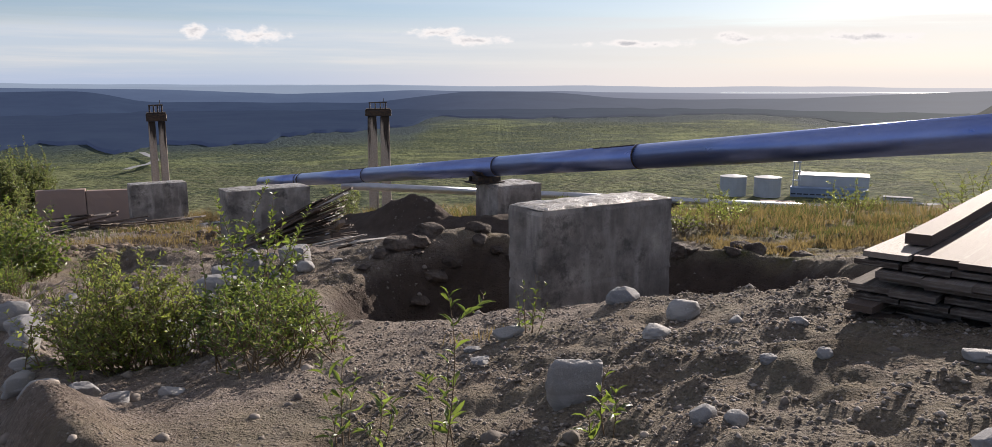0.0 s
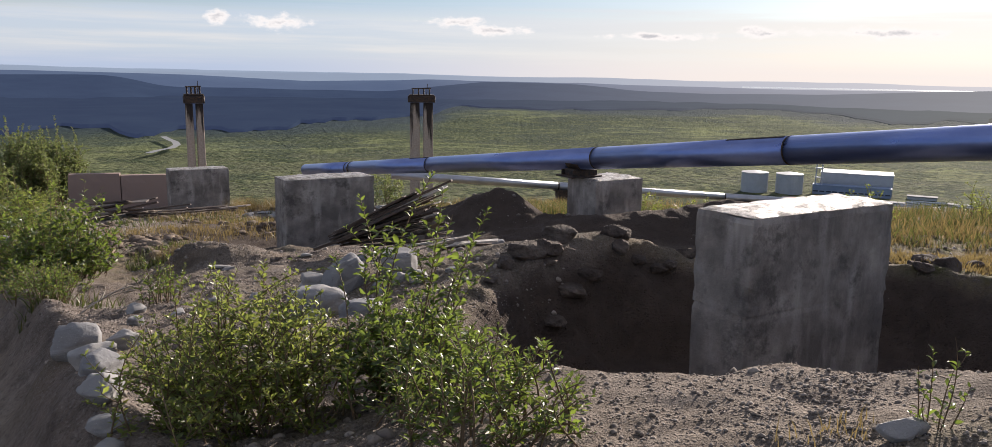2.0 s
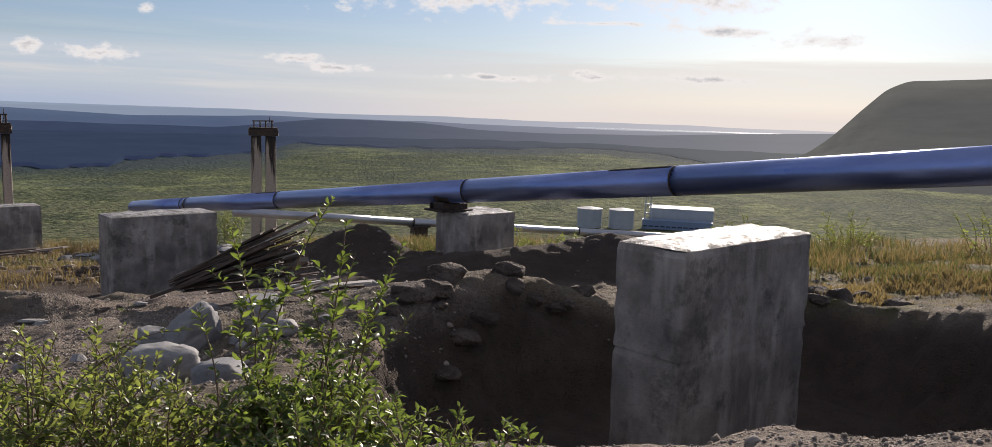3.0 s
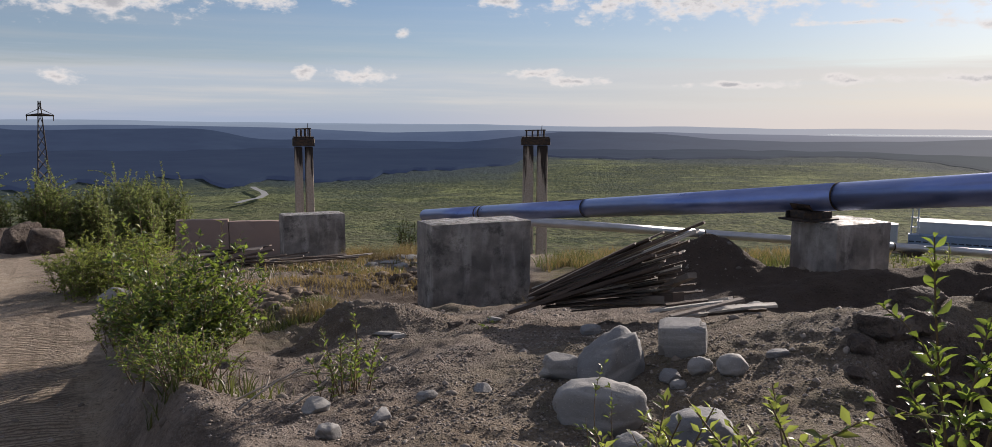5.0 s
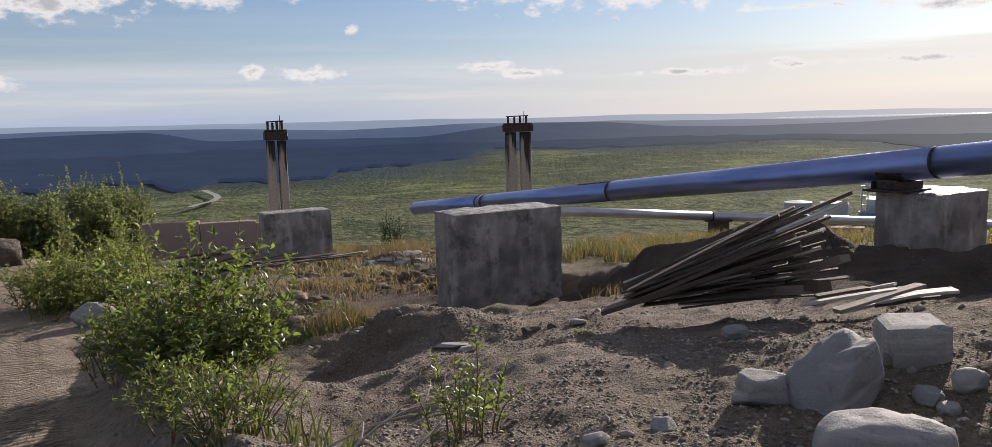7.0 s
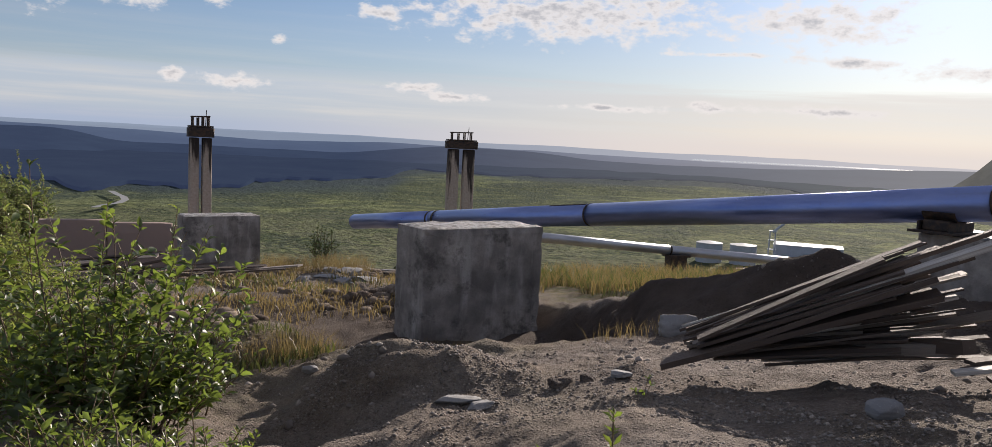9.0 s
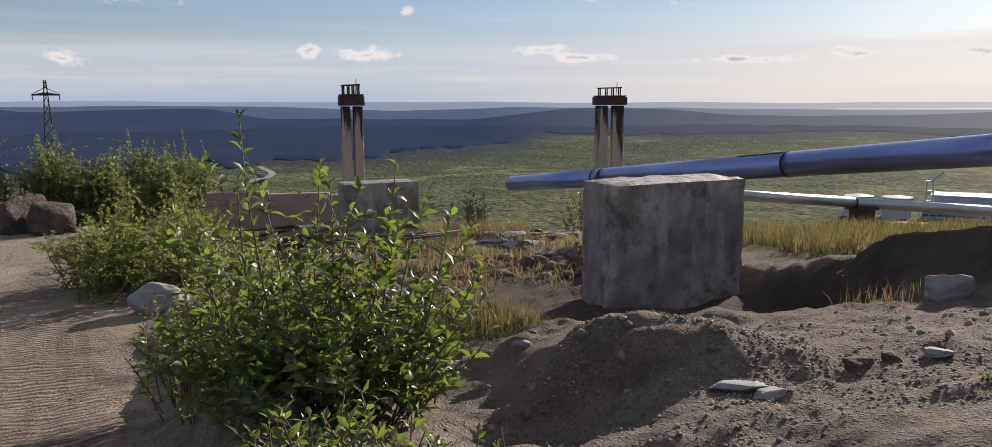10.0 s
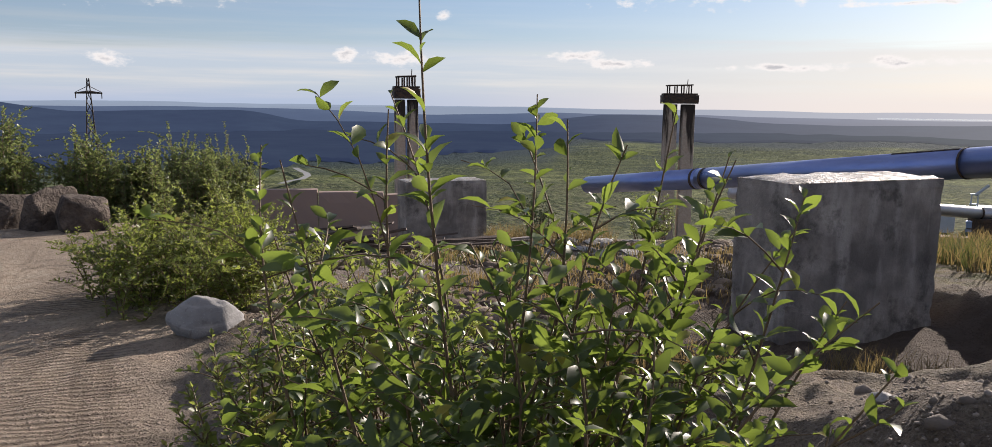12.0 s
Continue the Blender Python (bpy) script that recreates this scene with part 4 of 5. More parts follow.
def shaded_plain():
    """The far half of the plain: forest with cloud shadow painted into its colour, its near edge ragged."""
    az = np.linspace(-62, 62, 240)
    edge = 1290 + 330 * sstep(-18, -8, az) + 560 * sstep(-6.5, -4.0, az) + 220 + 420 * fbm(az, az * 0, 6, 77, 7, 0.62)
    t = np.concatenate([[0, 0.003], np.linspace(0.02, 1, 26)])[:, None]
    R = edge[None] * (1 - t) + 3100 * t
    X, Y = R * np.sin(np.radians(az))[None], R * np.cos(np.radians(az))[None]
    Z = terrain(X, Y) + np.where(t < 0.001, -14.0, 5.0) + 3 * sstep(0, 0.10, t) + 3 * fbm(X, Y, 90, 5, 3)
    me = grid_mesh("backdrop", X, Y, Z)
    me.materials.append(CLOUD_SHADE_PLAIN)
    tagged(new("backdrop", me), "dark blue-green forest plain with cloud shadow painted into its colour", "forest", kind="structure")


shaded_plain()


# ---- far industrial plant ----
def bearing(az, d):
    return d * math.sin(radians(az)), d * math.cos(radians(az))


def tank(az, d, r, h):
    x, y = bearing(az, d)
    t = thing("storage_tank", pose(x, y, PLAIN), "white cylindrical storage tank with a low cone roof", "tank", "tanks of the far plant")
    part("shell", rod(bmesh.new(), (0, 0, -4), (0, 0, h), r, r, 32), WHITE, t, smooth=False)
    part("roof", rod(bmesh.new(), (0, 0, h + 0.02), (0, 0, h + 1.6), r + 0.3, 1.0, 32), GREY_ROOF, t)
    part("rim", rod(bmesh.new(), (0, 0, h - 1.2), (0, 0, h - 0.4), r + 0.12, r + 0.12, 32), GREY_ROOF, t)


tank(16.1, 742, 11.2, 19)
tank(18.3, 742, 11.2, 19)


def hall(az, d, w, dep, h, label, wall, bands=(), top=None):
    x, y = bearing(az, d)
    t = thing("plant_building", pose(x, y, PLAIN - 3, 0, 0, -az), label, "industrial building")
    part("wall", box(bmesh.new(), -w / 2, w / 2, 0, dep, 0, h + 3), wall, t)
    part("roof", box(bmesh.new(), -w / 2 - 0.4, w / 2 + 0.4, -0.4, dep + 0.4, h + 3.02, h + 3.9), top or WHITE, t)
    for z, hh in bands:
        k = max(1, int(w / 5))
        for i in range(k):
            x0 = -w / 2 + (i + 0.12) * w / k
            part("window", box(bmesh.new(), x0, x0 + 0.76 * w / k, -0.25, 0.02, z + 3, z + 3 + hh), DARK_GLASS, t)
    return t


hall(22.35, 760, 57, 30, 19, "large white industrial hall with rows of dark windows", WHITE, ((9.0, 1.0),))
hall(22.1, 745, 61, 12, 9.5, "low blue-grey annex along the white hall", BLUE_PANEL, ((4.5, 1.0),), BLUE_PANEL)
hall(26.2, 750, 22, 9, 4.5, "long low pale shed", WHITE, (), ROAD_GREY)
hall(28.2, 720, 14, 8, 4, "small pale shed among trees", GREY_ROOF, (), ROAD_GREY)
hall(19.0, 690, 26, 10, 4, "flat-roofed low brown shed", PINK_WALL, (), PINK_WALL)
hall(24.6, 705, 16, 8, 4, "small grey-roofed shed of the plant", GREY_ROOF, (), ROAD_GREY)
hall(-17.5, 420, 22, 10, 4, "low pale buildings below the slope", WHITE)


def gantry():
    x, y = bearing(20.1, 752)
    t = thing("gantry_tower", pose(x, y, PLAIN - 2, 0, 0, -20), "pale lattice gantry beside the hall", "tower")
    for px in (-3, 3):
        for py in (-3, 3):
            part("leg", rod(bmesh.new(), (px, py, 0), (px * 0.7, py * 0.7, 34), 0.6, 0.5, 6), WHITE, t)
    for z in (10, 18, 26, 34):
        part("platform", box(bmesh.new(), -3.4, 3.4, -3.4, 3.4, z - 0.3, z + 0.3), WHITE, t)
    part("conveyor", rod(bmesh.new(), (0, 0, 33), (9, 4, 41), 1.2, 1.2, 6), WHITE, t)


gantry()


def plant_pipes():
    rng = random.Random(4)
    for k in range(9):
        az, d = 24.8 + 0.62 * k, 690 + 12 * (k % 4)
        x, y = bearing(az, d)
        t = thing("pipe_rack", pose(x, y, PLAIN + 0.5, 0, 0, -az + rng.uniform(-25, 10)), "white pipes on a low rack", "pipe rack", "pipe racks of the far plant")
        L = rng.uniform(14, 30)
        for j in range(3):
            part("pipe", rod(bmesh.new(), (-L / 2, j * 1.6, 3.6), (L / 2, j * 1.6, 3.6), 0.55, 0.55, 8), WHITE, t)
        for px in (-L / 2 + 1, 0, L / 2 - 1):
            part("stand", box(bmesh.new(), px - 0.3, px + 0.3, -0.4, 3.6, -4, 3.0), GREY_ROOF, t)


plant_pipes()


def pylon():
    x, y = -6.7 - 0.5868 * 250, 10.2 + 0.81 * 250
    t = thing("power_pylon", pose(x, y, -22, 0, 0, 36), "dark lattice power pylon with one cross arm", "pylon")
    top, H = 28.3, 28.3
    for sx in (-1, 1):
        for sy in (-1, 1):
            part("leg", rod(bmesh.new(), (sx * 1.8, sy * 1.8, 0), (sx * 0.25, sy * 0.25, H), 0.20, 0.14, 6), STEEL, t)
    for k in range(9):
        z0, z1 = H * k / 9, H * (k + 1) / 9
        w0, w1 = 1.8 - 1.55 * k / 9, 1.8 - 1.55 * (k + 1) / 9
        for sy in (-1, 1):
            part("brace", rod(bmesh.new(), (-w0, sy * w0, z0), (w1, sy * w1, z1), 0.09, 0.09, 5), STEEL, t)
            part("brace", rod(bmesh.new(), (w0, sy * w0, z0), (-w1, sy * w1, z1), 0.09, 0.09, 5), STEEL, t)
    for s in (-1, 1):
        part("cross_arm", rod(bmesh.new(), (0, 0, 24.6), (s * 3.4, 0, 24.3), 0.45, 0.18, 6), STEEL, t)
        part("arm_stay", rod(bmesh.new(), (0, 0, 26.3), (s * 3.3, 0, 24.5), 0.10, 0.08, 5), STEEL, t)
        part("insulator", rod(bmesh.new(), (s * 3.2, 0, 24.2), (s * 3.2, 0, 22.9), 0.14, 0.14, 6), STEEL, t)


pylon()


# ---- low wall, far rubble ----
def low_wall():
    a, b = Vector((-15.6, 28.0, 0)), Vector((-11.2, 29.6, 0))
    t = thing("low_wall", pose(a.x, a.y, -3.7, 0, 0, math.degrees(math.atan2(b.y - a.y, b.x - a.x))), "low brownish concrete wall with a worn top", "wall")
    L = (b - a).length
    n = 3
    for k in range(n):
        bm = bmesh.new()
        worn_box(bm, L / n - 0.02, 0.3, 1.66 - 0.07 * ((k * 7) % 3), 5, 0.012, k + 1)
        bmesh.ops.translate(bm, verts=bm.verts, vec=((k + 0.5) * L / n, 0, 0))
        part("panel", bm, PINK_WALL, t)


low_wall()

BOARD_BM = bmesh.new()
box(BOARD_BM, -0.5, 0.5, -0.5, 0.5, -0.5, 0.5)
bmesh.ops.subdivide_edges(BOARD_BM, edges=[e for e in BOARD_BM.edges if abs(e.verts[0].co.x - e.verts[1].co.x) > 0.5], cuts=3)
for _v in BOARD_BM.verts:
    _v.co.y += 0.05 * math.sin(_v.co.x * 5) + (0.10 if _v.co.x > 0.49 and _v.co.y > 0 else 0)
    _v.co.z += 0.25 * math.sin(_v.co.x * 3.0 + 0.6)
BOARD_ME = bpy.data.meshes.new("board")
BOARD_BM.to_mesh(BOARD_ME)
BOARD_BM.free()
BOARD_ME.materials.append(BOARD)
# lit copy of the board: sunlight put into a paler wood colour
SUNLIT_ME = BOARD_ME.copy()
SUNLIT_ME.materials[0] = BOARD_SUNLIT


def board_between(parent, a, b, w, th, spin=0.0, me=BOARD_ME):
    """One plank from a to b; spin turns it about its length."""
    a, b = Vector(a), Vector(b)
    x = (b - a).normalized()
    y = Vector((0, 0, 1)).cross(x).normalized()
    m = Matrix((x, y, x.cross(y))).transposed().to_4x4()
    m = Matrix.Translation((a + b) / 2) @ m @ Matrix.Rotation(radians(spin), 4, "X") @ Matrix.Diagonal(((b - a).length, w, th, 1))
    return shared("board", me, m, parent)


def board_heap():
    rng = random.Random(11)
    t = thing("board_heap", pose(0, 0, 0), "heap of old weathered boards leaning over dark soil", "timber pile")
    tip = Vector((-3.62, 12.36, -0.86))
    # a tight sheaf of long laths and boards, the upper ones steepest
    for k in range(72):
        f = k / 71
        a = tip + Vector((0.05 + 0.45 * f * rng.random() + 0.10 * rng.random(), rng.uniform(-0.12, 0.30), 0.02 + 0.07 * rng.random() + 0.10 * (1 - f)))
        rise = 0.70 - 0.52 * f + rng.uniform(-0.04, 0.04)
        reach = 1.28 - 0.12 * f + rng.uniform(-0.32, 0.10)
        b = a + Vector((reach, -0.36 + rng.uniform(-0.16, 0.18), rise * reach / 1.28))
        board_between(t, a, b, rng.uniform(0.03, 0.085), rng.uniform(0.010, 0.020), rng.uniform(-9, 9), SUNLIT_ME if k in (6, 15, 33, 52) else BOARD_ME)
    board_between(t, tip + Vector((0.30, -0.02, 0.20)), (-2.05, 11.80, 0.02), 0.11, 0.03, 4, SUNLIT_ME)
    board_between(t, tip + Vector((0.22, 0.06, 0.22)), (-1.98, 11.92, 0.08), 0.05, 0.025, 2)
    board_between(t, tip + Vector((0.16, -0.10, 0.10)), (-2.42, 11.78, -0.20), 0.10, 0.03, -6)
    board_between(t, tip + Vector((-0.10, 0.0, 0.0)), (-2.35, 11.85, -0.30), 0.15, 0.035, 5)
    # bearers underneath and flat boards strewn beside
    board_between(t, (-2.9, 12.5, -0.78), (-2.2, 11.9, -0.62), 0.10, 0.07)
    board_between(t, (-2.5, 12.5, -0.74), (-2.2, 11.8, -0.58), 0.10, 0.08)
    board_between(t, (-2.35, 12.3, -0.62), (-2.1, 11.7, -0.36), 0.08, 0.05)
    for k in range(9):
        x, y = -2.02 + rng.uniform(-0.28, 0.38), 11.42 + rng.uniform(-0.22, 0.35)
        an = rng.uniform(-0.6, 0.5)
        L = rng.uniform(0.28, 0.60)
        dx, dy = math.cos(an) * L / 2, math.sin(an) * L / 2
        board_between(t, (x - dx, y - dy, zat(x - dx, y - dy) + 0.07 + 0.015 * k), (x + dx, y + dy, zat(x + dx, y + dy) + 0.08 + 0.015 * k), rng.uniform(0.08, 0.13), 0.02, rng.uniform(-8, 8), SUNLIT_ME if k % 2 else BOARD_ME)


board_heap()


def low_heap():
    rng = random.Random(6)
    t = thing("board_heap", pose(0, 0, 0), "scattered dark rusty boards before the lower footing", "timber pile")
    for k in range(22):
        x, y = -10.3 + rng.uniform(-1.9, 1.6), 22.9 + rng.uniform(-0.8, 0.9)
        an, L = rng.uniform(-0.5, 0.35), rng.uniform(0.8, 2.2)
        dx, dy = math.cos(an) * L / 2, math.sin(an) * L / 2
        z = zat(x, y) + 0.08 + 0.012 * k
        board_between(t, (x - dx, y - dy, z - rng.uniform(0, 0.12)), (x + dx, y + dy, z + rng.uniform(0, 0.25)), rng.uniform(0.10, 0.18), 0.03, rng.uniform(-15, 15))


low_heap()


def panel_stack():
    """Formwork panels stacked on the bank, with battens on the topmost."""
    rng = random.Random(3)
    t = thing("panel_stack", pose(1.66, 4.25, 0.0, 0, 0, 47), "stack of wide timber formwork panels with battens, on the bank", "timber stack")
    z = 0.47
    for k in range(9):
        th = rng.uniform(0.020, 0.034)
        dx, dy = rng.uniform(-0.09, 0.05), rng.uniform(-0.07, 0.07)
        if k == 8:
            dx, dy, th = 0.0, 0.0, 0.028
        n = 6
        for j in range(n):
            w = 1.15 / n
            shared("board", BOARD_ME, pose(1.25 + dx, dy - (j + 0.5) * w, z + th / 2, 0, 0, rng.uniform(-0.4, 0.4)) @ Matrix.Diagonal((2.5 + rng.uniform(-0.06, 0.05), w - 0.006, th * 0.9, 1)), t)
        z += th + 0.010
    # lower layers get a colour darkened for shade, the top layer a lighter, lit one
    shaded_panel_me = BOARD_ME.copy()
    shaded_panel_me.materials[0] = PANEL_SHADED
    for k, ob in enumerate(t.children):
        ob.data = BOARD_ME if k >= 48 else shaded_panel_me
    for y, x0, L in ((-0.13, 0.22, 2.2), (-0.80, 0.30, 1.9)):
        shared("batten", BOARD_ME, pose(x0 + L / 2, y, z + 0.03, 0, 0, 1.5) @ Matrix.Diagonal((L, 0.11, 0.05, 1)), t)
    for k in range(3):
        shared("bearer", BOARD_ME, pose(0.35 + k * 0.85, -0.57, 0.42) @ Matrix.Diagonal((0.12, 1.1, 0.1, 1)), t)
    # loose offcuts sticking out beneath
    board_between(t, (-0.10, -0.12, 0.50), (0.9, -0.35, 0.52), 0.10, 0.03)
    board_between(t, (-0.16, -0.05, 0.56), (0.9, -0.10, 0.56), 0.12, 0.03)


panel_stack()


# ---- boulders and stones ----
def boulder(name, x, y, w, d, h, turn, seed, label, sink=0.28, square=0.0, dip=0.0, group="boulders on the bank"):
    k = 0.54 if y < 6 else 1.10 if 8 < y < 10.2 and w > 0.25 else 0.90 if w < 0.7 else 1.0
    w, d, h = w * k, d * k, h * k
    bm = bmesh.new()
    bmesh.ops.create_icosphere(bm, subdivisions=4, radius=1)
    off = Vector((seed * 7.3, seed * 1.9, seed * 4.1))
    rr = random.Random(int(seed * 10))
    cuts = []
    for _ in range(11 if square > 0.25 else 6):
        nn = Vector((rr.gauss(0, 1), rr.gauss(0, 1), rr.gauss(0, 1))).normalized()
        cuts.append((nn, rr.uniform(0.62, 0.86) if square > 0.25 else rr.uniform(0.78, 0.95)))
    for v in bm.verts:
        c = v.co.copy()
        if square:
            m = max(abs(c.x), abs(c.y), abs(c.z))
            c = c.lerp(c / m * 0.82, square)
        k = 1.06 + (0.28 if square > 0.25 else 0.13) * noise.noise(c * 1.1 + off) - (0.20 if square > 0.25 else 0.09) * abs(noise.noise(c * 1.9 + off * 1.7)) + 0.10 * noise.noise(c * 3.1 + off) + 0.045 * noise.noise(c * 8 + off)
        c = c * k
        for nn, dd in cuts:
            over = c.dot(nn) - dd
            if over > 0:
                c -= nn * over * 0.93
        k = 1 + 0.03 * noise.noise(c * 9 + off) + 0.02 * noise.noise(c * 21 + off)
        v.co = Vector((c.x * k * w / 2, c.y * k * d / 2, c.z * k * h / 2))
    z = zat(x, y) + h / 2 - sink * h
    ob = part(name, bm, BOULDER_DARK if w > 0.7 or "dark" in label else ROCK, smooth=True)
    ob.matrix_basis = pose(x, y, z, 6, -24, 8) if "tilted" in label else pose(x, y, z, dip, dip * 0.5, turn)
    return tagged(ob, label, "rock", group)


def boulders():
    rows = [
        # x, y, width, depth, height, turn, square, label
        (0.37, 3.90, 0.56, 0.20, 0.54, 12, 0.75, "upright pale slab of stone in the bank"),
        (0.76, 5.20, 0.36, 0.30, 0.26, 10, 0.1, "rounded grey boulder bedded in gravel"),
        (0.98, 4.72, 0.34, 0.28, 0.25, 40, 0.1, "rounded light grey boulder bedded in gravel"),
        (0.80, 4.45, 0.30, 0.24, 0.18, 70, 0.2, "low grey boulder bedded in gravel"),
        (1.08, 3.70, 0.14, 0.12, 0.09, 30, 0.2, "fist-sized grey stone on gravel"),
        (1.28, 3.66, 0.13, 0.11, 0.10, 80, 0.2, "fist-sized grey stone on gravel"),
        (1.34, 4.10, 0.17, 0.14, 0.11, 15, 0.3, "small grey stone on gravel"),
        (1.16, 4.40, 0.18, 0.14, 0.11, 55, 0.3, "small grey stone on gravel"),
        (0.73, 3.28, 0.17, 0.15, 0.15, 25, 0.1, "small rounded stone on gravel"),
        (0.82, 3.22, 0.15, 0.14, 0.12, 65, 0.2, "small rounded stone on gravel"),
        (-0.10, 4.85, 0.20, 0.14, 0.07, 5, 0.6, "flat brown stone on the soil"),
        (1.72, 3.42, 0.26, 0.16, 0.10, -20, 0.6, "flat bluish stone in shade"),
        (1.40, 2.80, 0.24, 0.20, 0.16, 20, 0.3, "grey stone at the bank's foot"),
        (-4.05, 7.35, 0.42, 0.34, 0.36, 20, 0.4, "grey rock at the track's edge"),
        (-3.55, 6.65, 0.34, 0.26, 0.22, 60, 0.4, "grey rock at the track's edge"),
        (-3.95, 7.75, 0.30, 0.22, 0.20, 10, 0.4, "grey rock at the track's edge"),
        (-3.78, 7.02, 0.36, 0.28, 0.26, 35, 0.5, "grey rock at the track's edge"),
        (-3.36, 6.32, 0.30, 0.24, 0.20, 80, 0.5, "grey rock at the track's edge"),
        (-3.18, 6.02, 0.24, 0.20, 0.15, 15, 0.5, "grey rock at the track's edge"),
        (-2.75, 5.40, 0.48, 0.36, 0.26, 50, 0.5, "grey rock at the track's edge"),
        (-2.30, 5.05, 0.40, 0.30, 0.22, 20, 0.5, "grey rock at the track's edge"),
        (-3.05, 5.72, 0.50, 0.36, 0.30, 70, 0.5, "grey rock at the track's edge"),
        (-2.02, 4.85, 0.34, 0.26, 0.18, 35, 0.5, "grey rock at the track's edge"),
        (-1.75, 4.95, 0.30, 0.22, 0.18, 5, 0.3, "bluish stone in the shrub's shade"),
        (-0.05, 4.62, 0.26, 0.20, 0.10, 60, 0.5, "flat brown stone on the soil"),
        (0.10, 4.95, 0.34, 0.24, 0.18, 25, 0.5, "brown angular stone on the soil"),
        (-4.62, 9.35, 0.22, 0.18, 0.13, 20, 0.4, "grey stone on the slope"),
        (-4.15, 9.15, 0.19, 0.15, 0.12, 70, 0.4, "grey stone on the slope"),
        (-3.95, 9.45, 0.16, 0.14, 0.10, 30, 0.3, "grey stone on the slope"),
        (-3.62, 9.62, 0.17, 0.15, 0.11, 55, 0.3, "grey stone on the slope"),
        (-4.35, 8.75, 0.20, 0.16, 0.10, 10, 0.5, "grey stone on the slope"),
        (-2.88, 9.02, 0.46, 0.36, 0.31, -8, 0.2, "large smooth oval boulder, pale grey"),
        (-2.41, 8.50, 0.34, 0.28, 0.23, 15, 0.1, "smooth bluish-grey boulder on gravel"),
        (-2.74, 8.32, 0.22, 0.18, 0.16, 40, 0.2, "smooth pale stone among boulders"),
        (-2.80, 9.72, 0.48, 0.32, 0.36, 35, 0.6, "tilted angular grey slab of stone"),
        (-3.10, 9.85, 0.32, 0.24, 0.22, -30, 0.5, "angular pale boulder on gravel"),
        (-2.28, 9.62, 0.17, 0.15, 0.13, 0, 0.1, "small round grey stone on soil"),
        (-2.10, 9.55, 0.21, 0.18, 0.17, 30, 0.1, "small round grey stone on soil"),
        (-2.46, 9.60, 0.18, 0.14, 0.09, 75, 0.2, "small flat grey stone on soil"),
        (-2.42, 9.50, 0.12, 0.11, 0.08, 75, 0.2, "small flat grey stone on soil"),
        (-1.80, 9.75, 0.20, 0.11, 0.08, 20, 0.3, "small flat grey stone on soil"),
        (-1.42, 12.40, 0.22, 0.18, 0.16, 20, 0.2, "round stone on the heap"),
        (-1.10, 9.95, 0.34, 0.30, 0.16, 15, 0.2, "dark rock in the pit's rim"),
        (-0.80, 10.35, 0.46, 0.40, 0.24, 30, 0.3, "dark rock in the pit's rim"),
        (-2.95, 11.2, 0.19, 0.16, 0.12, 10, 0.2, "round stone on sandy soil"),
        (-2.70, 7.30, 0.40, 0.32, 0.30, 10, 0.2, "grey boulder beside a shrub"),
        (-2.50, 6.95, 0.28, 0.22, 0.22, 60, 0.2, "grey boulder beside a shrub"),
        (-2.98, 14.85, 0.44, 0.32, 0.32, 10, 0.5, "white rock at the heap's foot"),
        (-4.30, 12.55, 0.20, 0.14, 0.11, 20, 0.4, "dark angular stone on soil"),
        (-4.12, 12.62, 0.17, 0.13, 0.10, 70, 0.4, "dark angular stone on soil"),
        (-3.92, 12.60, 0.20, 0.14, 0.06, 15, 0.5, "flat pale stone on soil"),
        (-4.95, 12.30, 0.34, 0.16, 0.06, 12, 0.5, "flat pale stone on soil"),
        (-6.15, 14.1, 0.18, 0.14, 0.10, 30, 0.3, "pale stone on the slope"),
        (-9.9, 15.75, 0.69, 0.50, 0.50, 20, 0.5, "whitish boulder under the shrubs at the track's edge"),
        (-4.80, 12.2, 0.22, 0.14, 0.07, 40, 0.5, "flat pale stone on soil"),
        (-5.70, 13.45, 0.16, 0.12, 0.09, 40, 0.3, "pale stone on the berm"),
        (-17.4, 22.4, 1.15, 0.9, 1.15, 20, 0.8, "large broken boulder closing the track"),
        (-16.35, 22.1, 1.05, 0.9, 1.10, -20, 0.8, "large broken boulder closing the track"),
        (-15.55, 21.9, 0.95, 0.8, 1.1, 50, 0.8, "large broken boulder closing the track"),
        (-18.4, 22.8, 1.1, 0.9, 0.80, 0, 0.8, "large broken boulder closing the track"),
    ]
    for k, (x, y, w, d, h, turn, sq, lab) in enumerate(rows):
        boulder("boulder" if w > 0.25 else "stone", x, y, w, d, h, turn, k + 1.0, lab, 0.44 if y < 5.5 and w > 0.25 and sq < 0.5 else 0.32, sq, 4 * math.sin(k * 2.3), "boulders closing the track" if w > 0.7 else "stones on the bank")


boulders()


def rim_lumps():
    rng = random.Random(19)
    for k in range(26):
        f = k / 25
        if k % 2:
            x, y = -1.45 + 2.0 * f + rng.uniform(-0.15, 0.15), 9.55 + 0.95 * f + rng.uniform(-0.25, 0.35)
        else:
            x, y = 1.6 + 2.2 * f + rng.uniform(-0.2, 0.2), 10.75 - 0.2 * f + rng.uniform(-0.2, 0.3)
        w = rng.uniform(0.14, 0.40)
        boulder("earth_lump", x, y, w, w * rng.uniform(0.6, 0.9), w * rng.uniform(0.45, 0.7), rng.uniform(0, 180), 90 + k, "dark lump of dug earth on the pit's rim", 0.35, 0.3, 5, "earth lumps round the pit")


rim_lumps()


